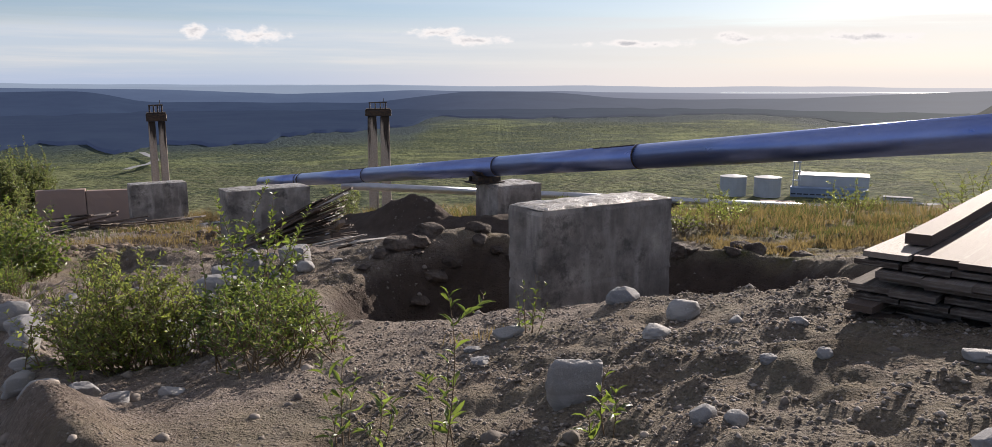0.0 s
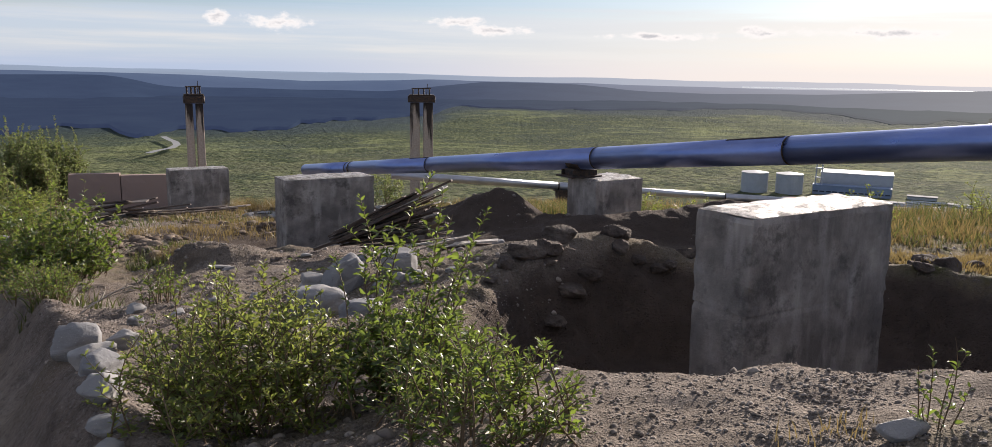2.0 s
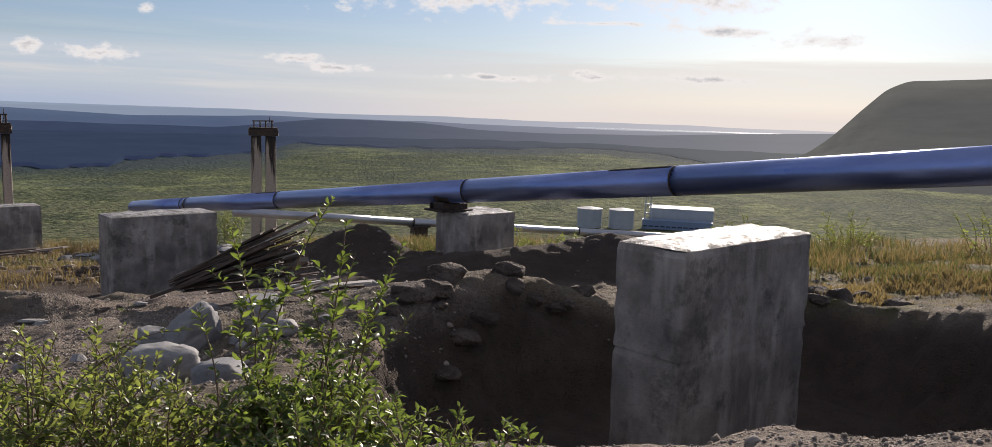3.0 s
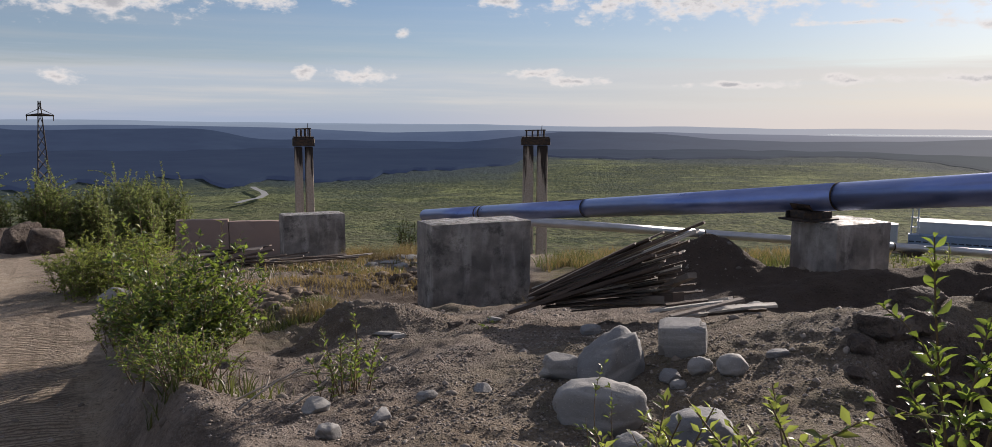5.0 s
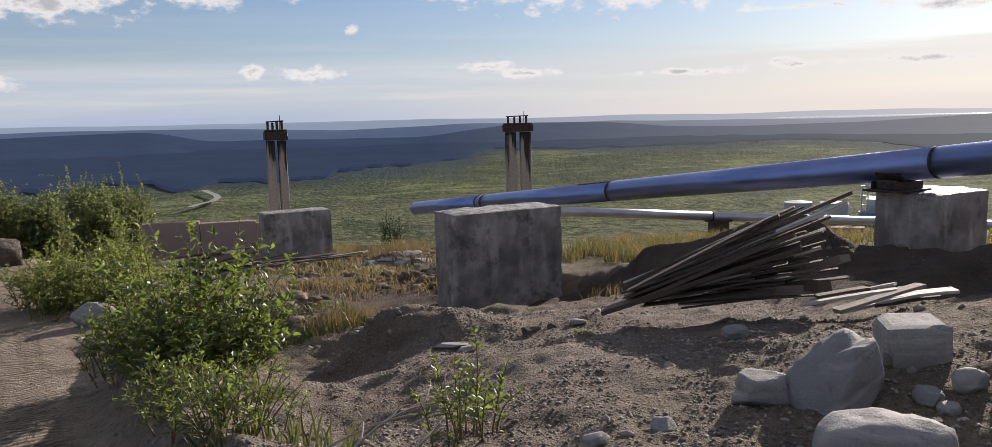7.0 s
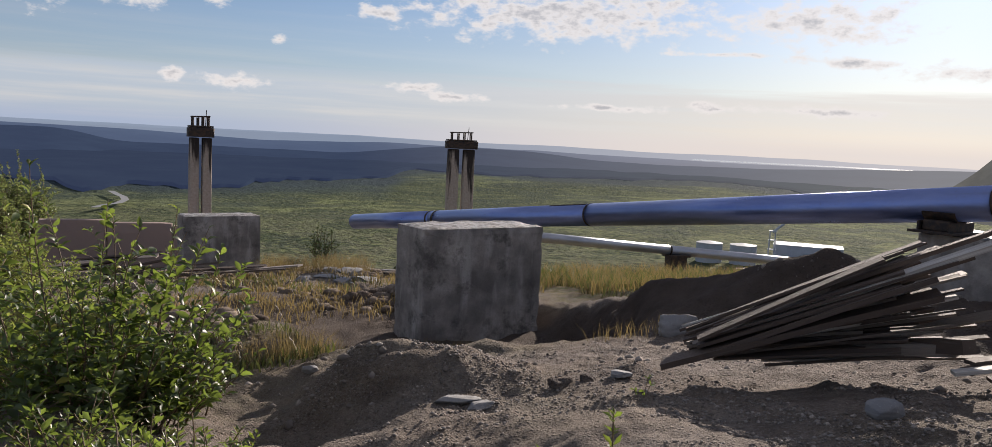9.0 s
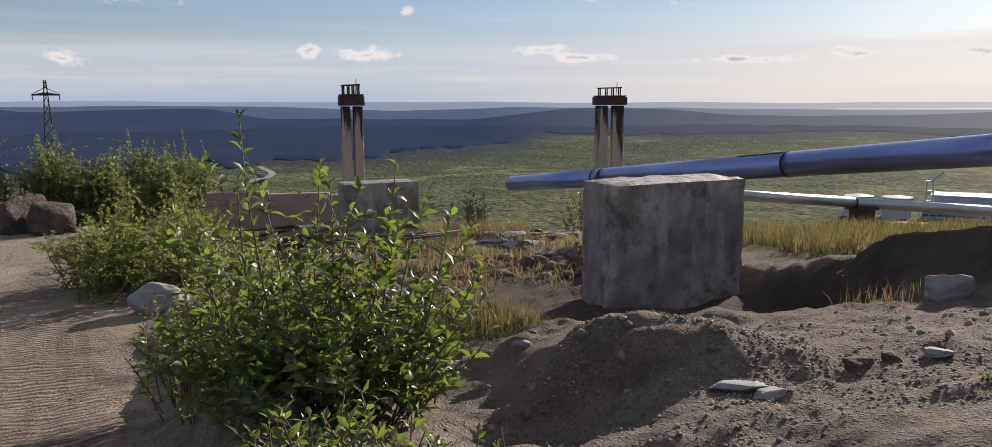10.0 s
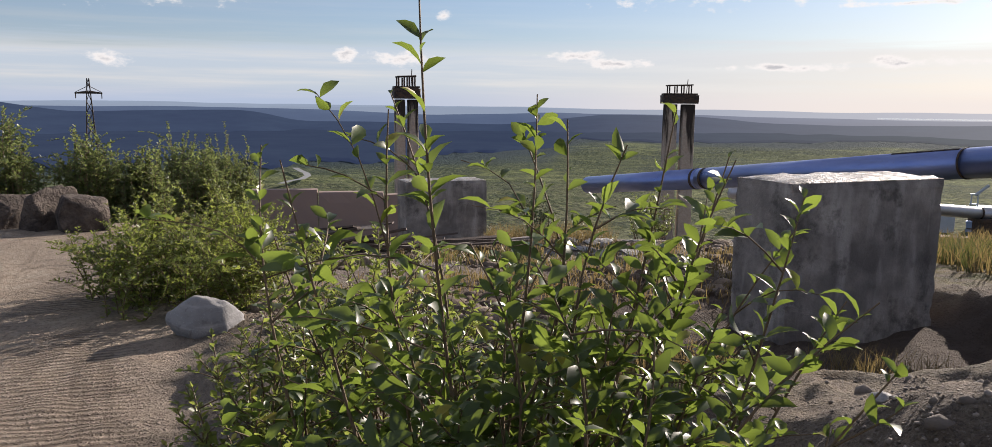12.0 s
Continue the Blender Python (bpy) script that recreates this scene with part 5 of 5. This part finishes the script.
def square_block():
    x, y = -2.33, 10.08
    ob = part("stone_block", worn_box(bmesh.new(), 0.30, 0.25, 0.27, 7, 0.018, 5.0), ROCK, smooth=False)
    ob.matrix_basis = pose(x, y, zat(x, y) - 0.05, 4, -3, -8)
    tagged(ob, "square-cut pale stone block on gravel", "rock", "stones on the bank")


square_block()


def gravel():
    """Loose stones and clods over the dug ground, thickest near the banks."""
    rng = np.random.default_rng(2)
    n = 30000
    x, y = rng.uniform(-9.5, 4.6, n), rng.uniform(2.2, 16.5, n)
    s, u = along(x, y)
    a, b = pits(x, y)
    dens = 0.25 + 1.5 * fbm(x, y, 1.4, 71, 3) + 0.55 * np.exp(-((x + 2.4) ** 2 + (y - 9.6) ** 2) / 1.8) + 0.5 * np.exp(-((x - 1.0) ** 2 + (y - 4.2) ** 2) / 2.2)
    dens = np.where(u < 0.2, dens * 0.35, dens)
    k = (rng.uniform(0, 1, n) < dens) & (a < 0.5)
    x, y = x[k], y[k]
    size = 0.004 + 0.036 * rng.uniform(0, 1, len(x)) ** 10 + 0.012 * rng.uniform(0, 1, len(x)) ** 2
    z = terrain(x, y) + size * rng.uniform(-0.35, 0.2, len(x))
    tv, tf = ball(1, 4.0, 0.5)
    sc = np.stack([size * rng.uniform(0.8, 1.5, len(x)), size * rng.uniform(0.7, 1.2, len(x)), size * rng.uniform(0.5, 0.9, len(x))], 1)
    v, f = stamped(tv, tf, np.stack([x, y, z], 1), sc, rng.uniform(0, 6.28, len(x)))
    tagged(new("gravel", mesh_from("gravel", v, f, GRAVEL)), "loose grey stones and clods on bare soil", "gravel", kind="stuff")



def clods():
    """Lumps of dug soil over the lower ground behind the second pit."""
    rng = np.random.default_rng(31)
    n = 7000
    x, y = rng.uniform(-12.0, -2.5, n), rng.uniform(15.5, 26.0, n)
    keep = (fbm(x, y, 1.6, 231, 3) > 0.0) & (along(x, y)[1] > 0.8) & (x < -5.0)
    x, y = x[keep], y[keep]
    m = len(x)
    size = 0.02 + 0.10 * rng.uniform(0, 1, m) ** 4
    sc = np.stack([size * rng.uniform(0.8, 1.6, m), size * rng.uniform(0.8, 1.4, m), size * rng.uniform(0.5, 0.9, m)], 1)
    tv, tf = ball(2, 7.0, 0.55)
    v, f = stamped(tv, tf, np.stack([x, y, terrain(x, y)], 1), sc, rng.uniform(0, 6.28, m))
    tagged(new("soil_clods", mesh_from("soil_clods", v, f, CLOD)), "lumps of dug brown soil", "soil", kind="stuff")


def grit():
    """Small chips of stone strewn thickly over the loose soil."""
    rng = np.random.default_rng(23)
    tv = np.array([(1, 0, 0), (0, 1, 0), (-1, 0.2, 0), (0.1, -1, 0), (0.2, 0.1, 1), (0, 0, -1)], float)
    tf = np.array([(0, 1, 4), (1, 2, 4), (2, 3, 4), (3, 0, 4), (1, 0, 5), (2, 1, 5), (3, 2, 5), (0, 3, 5)])
    P = []
    for cx, cy, rx, ry, n in ((1.0, 4.2, 1.6, 1.9, 15000), (0.0, 5.4, 1.3, 1.2, 5000), (-2.4, 8.9, 1.6, 1.8, 9000), (-4.3, 10.8, 1.6, 2.2, 12000), (-3.2, 11.3, 1.2, 1.0, 4000), (-5.2, 12.8, 0.9, 0.8, 4000)):
        q, a = rng.uniform(0, 1, n) ** 0.6, rng.uniform(0, 6.28, n)
        P.append(np.stack([cx + rx * q * np.cos(a), cy + ry * q * np.sin(a)], 1))
    P = np.vstack(P)
    x, y = P[:, 0], P[:, 1]
    keep = (pits(x, y)[0] < 0.4) & (along(x, y)[1] > 0.2) & (fbm(x, y, 0.6, 181, 3) > -0.2)
    x, y = x[keep], y[keep]
    m = len(x)
    size = 0.003 + 0.013 * rng.uniform(0, 1, m) ** 4
    sc = np.stack([size * rng.uniform(0.7, 1.5, m), size * rng.uniform(0.7, 1.3, m), size * rng.uniform(0.4, 0.9, m)], 1)
    v, f = stamped(tv, tf, np.stack([x, y, terrain(x, y) + size * 0.2], 1), sc, rng.uniform(0, 6.28, m))
    tagged(new("gravel", mesh_from("gravel", v, f, GRAVEL)), "fine stone chips strewn over loose soil", "gravel", kind="stuff")


gravel()
clods()
grit()


# ---- plants ----
def leaf_shape(fine):
    if fine:
        rows = ((0.0, 0.0, 0.0), (0.22, 0.62, 0.03), (0.5, 1.0, 0.02), (0.78, 0.66, -0.05), (1.0, 0.0, -0.16))
        v = [(0, 0, 0)]
        for t, w, z in rows[1:-1]:
            v += [(t, -w * 0.5, z + 0.10 * w), (t, 0, z), (t, w * 0.5, z + 0.10 * w)]
        v.append((1, 0, rows[-1][2]))
        f = [(0, 1, 2, 2), (0, 2, 3, 3)]
        for k in (1, 4):
            f += [(k, k + 3, k + 4, k + 1), (k + 1, k + 4, k + 5, k + 2)]
        f += [(7, 10, 8, 8), (8, 10, 9, 9)]
        tri = []
        for q in f:
            tri.append(q[:3])
            if q[3] != q[2]:
                tri.append((q[0], q[2], q[3]))
        return np.array(v, float), np.array(tri)
    return np.array([(0, 0, 0), (0.5, -0.5, 0.06), (1, 0, -0.1), (0.5, 0.5, 0.06)], float), np.array([(0, 1, 2), (0, 2, 3)])


def leaves_at(P, D, size, width, rng, fine):
    """Leaves rooted at P, growing along D."""
    tv, tf = leaf_shape(fine)
    D = D / np.linalg.norm(D, axis=1)[:, None]
    up = rng.normal(0, 0.55, D.shape) + np.array([0, 0, 1.0])
    S = np.cross(up, D)
    S /= np.linalg.norm(S, axis=1)[:, None] + 1e-9
    U = np.cross(D, S)
    v = P[:, None] + size[:, None, None] * (tv[None, :, :1] * D[:, None] + width * tv[None, :, 1:2] * S[:, None] + tv[None, :, 2:] * U[:, None])
    f = (tf[None] + (np.arange(len(P)) * len(tv))[:, None, None]).reshape(-1, 3)
    return v.reshape(-1, 3), f


def stem_line(base, tip, bow, rng, n=9):
    t = np.linspace(0, 1, n)[:, None]
    side = np.array([rng.normal(0, 1), rng.normal(0, 1), 0]) * bow
    line = base + (tip - base) * t + side * np.sin(np.pi * t)
    line[:, 2] += 0.10 * np.sin(np.pi * t[:, 0]) * np.linalg.norm(tip - base)
    return line


def tube_along(line, r0, r1, sides=5):
    n = len(line)
    d = np.gradient(line, axis=0)
    d /= np.linalg.norm(d, axis=1)[:, None] + 1e-9
    a = np.cross(d, [0.3, 0.9, 0.1])
    a /= np.linalg.norm(a, axis=1)[:, None] + 1e-9
    b = np.cross(d, a)
    r = np.linspace(r0, r1, n)
    an = np.linspace(0, 2 * np.pi, sides, endpoint=False)
    v = line[:, None] + r[:, None, None] * (np.cos(an)[None, :, None] * a[:, None] + np.sin(an)[None, :, None] * b[:, None])
    i = np.arange(n * sides).reshape(n, sides)
    j = np.roll(i, -1, axis=1)
    f = np.stack([i[:-1], j[:-1], j[1:], i[1:]], -1).reshape(-1, 4)
    return v.reshape(-1, 3), f


def shrub(name, x, y, label, tips, leaf, width, per_m, mat, seed, fine=False, spread=0.10, twigs=3, thick=0.006, category="shrub", group="", leafless=0.22):
    """tips: ends of the stems, as offsets from the foot. Each stem carries side twigs and leaves set all round it."""
    rng = np.random.default_rng(seed)
    z = zat(x, y)
    t = thing(name, pose(x, y, z - 0.03), label, category, group)
    for tip in tips:
        base = np.array([0.5 * tip[0] + rng.normal(0, spread * 0.6), 0.5 * tip[1] + rng.normal(0, spread * 0.6), 0.0])
        line = stem_line(base, np.array(tip, float), 0.05 * np.linalg.norm(tip), rng)
        L = np.linalg.norm(np.diff(line, axis=0), axis=1).sum()
        V, F = tube_along(line, thick, thick * 0.3)
        runs = [(line, leafless)]
        for _ in range(twigs):
            k = rng.uniform(0.15, 0.8)
            p = line[int(k * 8)]
            out = np.array([rng.normal(0, 1), rng.normal(0, 1), rng.uniform(0.1, 0.9)])
            out *= L * rng.uniform(0.16, 0.34) / np.linalg.norm(out)
            tw = stem_line(p, p + out, 0.02, rng, 5)
            v, f = tube_along(tw, thick * 0.5, thick * 0.2, 4)
            F = np.vstack([F, f + len(V)])
            V = np.vstack([V, v])
            runs.append((tw, 0.1))
        stem = new("stem", mesh_from("stem", V, F, STEM, True))
        stem.parent = t
        Ps, Ds, Ss = [], [], []
        for run, start in runs:
            seg = np.linalg.norm(np.diff(run, axis=0), axis=1)
            length = seg.sum()
            m = max(3, int(per_m * length * (1 - start)))
            q = np.sort(rng.uniform(start, 1.0, m))
            pos = np.stack([np.interp(q, np.linspace(0, 1, len(run)), run[:, c]) for c in range(3)], 1)
            ax = (run[-1] - run[0]) / (np.linalg.norm(run[-1] - run[0]) + 1e-9)
            ang = np.arange(m) * 2.4 + rng.uniform(0, 6)
            d = np.stack([np.cos(ang), np.sin(ang), rng.uniform(-0.25, 0.5, m)], 1) + ax * 0.75
            Ps.append(pos)
            Ds.append(d)
            Ss.append(leaf * rng.uniform(0.55, 1.25, m) * (1.05 - 0.45 * q))
        v, f = leaves_at(np.vstack(Ps), np.vstack(Ds), np.concatenate(Ss), width, rng, fine)
        lv = new("leaves", mesh_from("leaves", v, f, mat, True))
        lv.parent = stem
    return t


def dome(n, r, h, seed, low=0.35):
    """Stem ends spread over a rounded, uneven crown."""
    rng = np.random.default_rng(seed)
    out = []
    for k in range(n):
        a, q = k * 2.4 + rng.uniform(-0.3, 0.3), math.sqrt((k + 0.5) / n)
        hh = h * (1 - (1 - low) * q * q) * rng.uniform(0.72, 1.08)
        out.append((r * q * math.cos(a), r * q * math.sin(a), hh))
    return out


SHRUBS = "willow shrubs along the track"


def near_willow():
    x, y = -6.95, 12.15
    z = zat(x, y)
    goals = [(-7.13, 11.72, 0.24), (-6.86, 12.05, -0.04), (-6.72, 12.10, -0.10), (-6.47, 12.08, -0.13), (-7.28, 12.00, -0.02), (-7.52, 11.92, -0.14),
             (-6.20, 11.85, -0.40), (-6.10, 12.0, -0.58), (-7.0, 12.3, -0.08), (-6.45, 12.4, -0.14), (-7.6, 12.05, -0.35), (-6.25, 12.5, -0.35), (-6.15, 12.3, -0.5), (-7.35, 12.25, 0.02), (-7.7, 12.2, -0.12), (-6.95, 12.2, 0.02), (-6.6, 12.3, -0.02), (-6.3, 12.15, -0.22)]
    tips = [(gx - x, gy - y, gz - z) for gx, gy, gz in goals] + dome(58, 0.86, 0.96, 3, 0.45) + dome(64, 0.82, 0.46, 43, 0.7)
    shrub("willow_shrub", x, y, "tall leafy willow shrub with upright sprigs at the track", tips, 0.098, 0.46, 27, LEAF, 7, True, 0.16, 4, 0.006, group=SHRUBS, leafless=0.04)


near_willow()
shrub("willow_shrub", -10.75, 17.2, "rounded small-leaved willow shrub at the track's edge", dome(150, 1.3, 1.06, 5, 0.6), 0.060, 0.45, 84, LEAF_DULL, 8, False, 0.4, 5, group=SHRUBS, leafless=0.03)
shrub("willow_shrub", -7.8, 13.5, "small-leaved willow shrub at the track's edge", dome(60, 0.65, 0.88, 15, 0.5), 0.06, 0.42, 60, LEAF_DULL, 18, False, 0.16, 4, group=SHRUBS)
shrub("willow_shrub", -7.95, 12.8, "yellow-green small willow beside the tall shrub", dome(46, 0.42, 0.74, 45, 0.5), 0.062, 0.44, 56, LEAF_DULL, 48, False, 0.16, 3, group=SHRUBS)
shrub("willow_shrub", -12.0, 18.9, "small-leaved willow shrub at the track's edge", dome(40, 0.95, 0.72, 25, 0.4), 0.055, 0.42, 50, LEAF_DULL, 28, False, 0.25, 4, group=SHRUBS)
shrub("willow_shrub", -1.79, 6.70, "bright green willow shrub beside the pit", dome(76, 0.50, 0.56, 9, 0.6) + [(-0.42, -0.05, 0.82), (-0.30, 0.10, 1.12), (-0.22, -0.06, 0.86), (-0.12, 0.14, 0.95), (0.02, -0.08, 0.92), (0.12, 0.05, 1.26), (0.18, -0.05, 1.18), (0.22, 0.12, 1.02), (0.32, -0.02, 0.86), (0.42, 0.05, 1.06), (0.46, -0.1, 0.80)], 0.070, 0.40, 50, LEAF, 9, True, 0.20, 3, group=SHRUBS, leafless=0.1)
shrub("willow_shrub", -2.62, 6.30, "dense small-leaved shrub at the track's edge", dome(118, 0.66, 0.90, 10, 0.5), 0.052, 0.46, 68, LEAF_DULL, 10, False, 0.30, 3, group=SHRUBS, leafless=0.12)
shrub("willow_shrub", -1.32, 5.45, "low willow shrub with some reddish leaves", dome(52, 0.46, 0.50, 19, 0.5), 0.052, 0.42, 60, LEAF, 19, False, 0.25, 3, group=SHRUBS)
shrub("willow_shrub", -1.58, 6.05, "bright green willow shrub beside the pit", dome(40, 0.42, 0.56, 29, 0.5), 0.056, 0.42, 70, LEAF, 29, False, 0.22, 3, group=SHRUBS)
shrub("willow_shrub", -4.55, 9.75, "small pale green willow on the stony slope", dome(16, 0.30, 0.56, 12, 0.4), 0.058, 0.38, 60, LEAF, 12, False, 0.06, 2, group=SHRUBS)
shrub("willow_shrub", -5.9, 10.2, "low trailing shrub on the earth ridge", dome(40, 0.46, 0.46, 16, 0.5), 0.060, 0.34, 60, LEAF, 16, False, 0.12, 2, group=SHRUBS)
shrub("willow_shrub", -6.45, 10.80, "low spreading willow at the foot of the tall shrub", dome(34, 0.42, 0.50, 51, 0.5), 0.070, 0.42, 50, LEAF, 51, False, 0.16, 3, group=SHRUBS, leafless=0.1)
for k, (x, y, h) in enumerate(((-3.30, 6.95, 0.36), (-3.02, 6.75, 0.40), (-3.55, 7.15, 0.30), (-3.12, 7.45, 0.34))):
    shrub("willow_sprig", x, y, "young upright willow sprigs with light leaves", [(0.02, 0.0, h), (0.08, 0.03, h * 0.8), (-0.09, -0.02, h * 0.62), (0.05, -0.1, h * 0.5)], 0.068, 0.40, 48, LEAF, 40 + k, True, 0.03, 1, 0.004, "sapling", "young willow sprigs", 0.1)
for k, (x, y, h) in enumerate(((0.22, 4.95, 0.36), (-0.16, 3.55, 0.64), (-0.56, 3.70, 0.46), (0.42, 3.50, 0.30), (-2.9, 8.1, 0.50), (-0.42, 3.60, 0.30), (1.05, 5.55, 0.16), (-3.9, 12.0, 0.14))):
    shrub("weed", x, y, "thin weed with a few leaves on bare soil", [(0.02, 0.0, h), (0.05, 0.03, h * 0.7), (-0.06, -0.02, h * 0.5)] + ([(-0.04, 0.02, h * 0.9), (0.09, 0.0, h * 0.55), (-0.08, 0.02, h * 0.7)] if k == 0 else []), 0.085 if h > 0.29 and y < 4 else 0.048, 0.24 if y < 4 else 0.40, 34, LEAF, 60 + k, True, 0.02, 1, 0.003, "weed", "weeds on the bank", 0.15)
for k, (x, y, r, top) in enumerate(((-20.9, 29.6, 0.95, -0.45), (-19.6, 29.9, 0.7, -0.95), (-21.6, 35.0, 1.2, -0.75), (-20.2, 35.6, 1.2, -0.85), (-22.1, 28.0, 0.9, -0.25), (-19.4, 32.6, 0.8, -1.3))):
    shrub("birch_bush", x, y, "tall bushy young birch behind the boulders", dome(64, r, top - zat(x, y), 70 + k, 0.55), 0.13, 0.6, 38, LEAF_BIRCH, 70 + k, False, 0.3, 5, 0.016, "bush", "young birches behind the boulders", 0.12)
shrub("birch_bush", -6.2, 33.4, "young birch at the slope's edge", dome(24, 0.8, 1.9, 80, 0.4), 0.11, 0.6, 30, LEAF_BIRCH, 80, False, 0.2, 4, 0.012, "bush")
shrub("birch_bush", -9.2, 31.4, "young birch beside the low wall", dome(16, 0.5, 1.5, 81, 0.4), 0.11, 0.6, 26, LEAF_BIRCH, 81, False, 0.2, 4, 0.012, "bush")
for k, (x, y, r, h) in enumerate(((3.3, 13.0, 0.5, 0.7), (2.7, 12.6, 0.4, 0.5), (7.6, 13.4, 0.9, 1.0), (8.9, 13.9, 1.0, 1.2), (6.6, 15.8, 0.7, 0.7), (2.2, 17.4, 0.6, 0.6), (1.4, 18.6, 0.6, 0.6), (4.6, 16.5, 0.6, 0.5))):
    shrub("heath_shrub", x, y, "low olive shrub in dry grass", dome(22, r, h, 90 + k, 0.4), 0.055, 0.5, 60, LEAF_DULL, 90 + k, False, 0.15, 3, 0.006, "shrub", "low shrubs in the dry grass")


def grass_field(name, label, places, heights, mat, seed, width=0.006):
    rng = np.random.default_rng(seed)
    n = len(places)
    lean = rng.normal(0, 0.35, (n, 2))
    tip = places + np.stack([lean[:, 0] * heights, lean[:, 1] * heights, heights], 1)
    mid = places * 0.45 + tip * 0.55 + np.stack([-lean[:, 0] * heights * 0.15, -lean[:, 1] * heights * 0.15, heights * 0.05], 1)
    an = rng.uniform(0, 6.28, n)
    w = np.stack([np.cos(an), np.sin(an), an * 0], 1) * width
    v = np.stack([places - w, places + w, mid + w * 0.8, mid - w * 0.8, tip], 1).reshape(-1, 3)
    i = np.arange(n)[:, None] * 5
    f = np.concatenate([i + [0, 1, 2], i + [0, 2, 3], i + [3, 2, 4]], 1).reshape(-1, 3)
    tagged(new(name, mesh_from(name, v, f, mat)), label, "grass", kind="stuff")


def scatter_grass():
    rng = np.random.default_rng(17)

    def spots(areas):
        out, hs = [], []
        for cx, cy, rx, ry, n, h in areas:
            q, a = np.sqrt(rng.uniform(0, 1, n)), rng.uniform(0, 6.28, n)
            x, y = cx + rx * q * np.cos(a), cy + ry * q * np.sin(a)
            keep = fbm(x, y, 0.7, 301, 3) > -0.12
            x, y = x[keep], y[keep]
            a1, b1 = pits(x, y)
            k2 = a1 < 0.25
            x, y = x[k2], y[k2]
            out.append(np.stack([x, y, terrain(x, y) - 0.01], 1))
            hs.append(h * rng.uniform(0.45, 1.2, len(x)))
        return np.vstack(out), np.concatenate(hs)

    p, h = spots([(-1.9, 20.4, 2.0, 1.9, 4000, 0.24), (-0.2, 23.0, 3.5, 3.0, 4000, 0.30), (-7.6, 22.0, 2.6, 2.0, 1800, 0.2), (-6.6, 19.8, 2.2, 1.6, 2600, 0.14), (-8.4, 18.2, 1.6, 1.4, 1600, 0.12), (5.2, 12.2, 2.6, 1.9, 9000, 0.10), (4.4, 11.0, 1.6, 0.7, 3500, 0.08), (5.5, 15.5, 3.5, 2.5, 6000, 0.20), (3.0, 16.5, 2.5, 1.6, 3000, 0.2)])
    grass_field("dry_grass", "yellow-brown dry grass on the slope", p, h, STRAW, 1, 0.006)
    p, h = spots([(-1.5, 21.0, 2.6, 2.0, 2500, 0.30), (-6.7, 15.5, 0.9, 1.1, 1300, 0.13), (6.2, 13.0, 2.6, 2.2, 3500, 0.14), (-8.2, 21.0, 2.5, 1.6, 900, 0.18), (-5.6, 10.1, 0.5, 0.5, 160, 0.2), (-0.3, 20.5, 3.5, 3.0, 2500, 0.22), (5.5, 16.5, 3.0, 2.5, 2500, 0.25)])
    grass_field("green_grass", "green grass and low herbs", p, h, GREENGRASS, 2, 0.007)
    p, h = spots([(-0.55, 7.05, 0.22, 0.16, 260, 0.20), (0.35, 6.6, 0.2, 0.1, 50, 0.12), (-6.55, 15.1, 0.5, 0.4, 900, 0.30), (-4.2, 15.4, 0.5, 0.2, 300, 0.2), (-4.9, 16.2, 0.8, 0.3, 700, 0.22), (-3.3, 14.9, 0.5, 0.15, 120, 0.16), (-8.6, 25.6, 1.6, 0.7, 3500, 0.42), (-0.1, 5.1, 0.2, 0.15, 70, 0.08), (0.9, 6.4, 0.5, 0.15, 60, 0.08), (2.6, 6.6, 0.3, 0.2, 120, 0.18)])
    grass_field("dry_grass", "reddish dry tufts at the pit rims", p, h, STRAW, 3, 0.0025)


scatter_grass()


def dead_branch(x, y, turn, seed):
    rng = np.random.default_rng(seed)
    z = zat(x, y)
    t = thing("dead_branch", pose(x, y, z + 0.03, 0, 0, turn), "dry bleached branch lying on the slope", "branch", "dry branches")
    main = stem_line(np.array([-0.35, 0, 0.0]), np.array([0.35, 0.05, 0.16]), 0.06, rng)
    v, f = tube_along(main, 0.008, 0.003)
    o = new("limb", mesh_from("limb", v, f, STEM_DRY, True))
    o.parent = t
    for k in (2, 4, 6):
        d = np.array([rng.uniform(0.05, 0.25), rng.uniform(-0.2, 0.2), rng.uniform(0.02, 0.18)])
        v, f = tube_along(stem_line(main[k], main[k] + d, 0.03, rng, 5), 0.006, 0.002, 4)
        o = new("twig", mesh_from("twig", v, f, STEM_DRY, True))
        o.parent = t


def m_dry(n):
    a = n.noise(n.pos(), 30.0, 3)
    return n.bsdf(n.mix(a, (0.26, 0.22, 0.18), (0.42, 0.38, 0.32)), 0.8)


STEM_DRY = material("bleached_wood", m_dry)
dead_branch(-4.85, 9.55, 40, 1)
dead_branch(-4.95, 9.75, 10, 2)
dead_branch(-4.8, 9.7, 75, 3)


def rubble():
    rng = random.Random(8)
    for k in range(16):
        x, y = -6.6 + rng.uniform(-1.6, 2.0), 23.6 + rng.uniform(-1.8, 3.2)
        boulder("concrete_chunk", x, y, rng.uniform(0.3, 0.8), rng.uniform(0.25, 0.5), rng.uniform(0.1, 0.25), rng.uniform(0, 180), 60 + k, "flat chunk of broken pale concrete", 0.2, 0.85, 5, "broken concrete on the lower ground")


rubble()
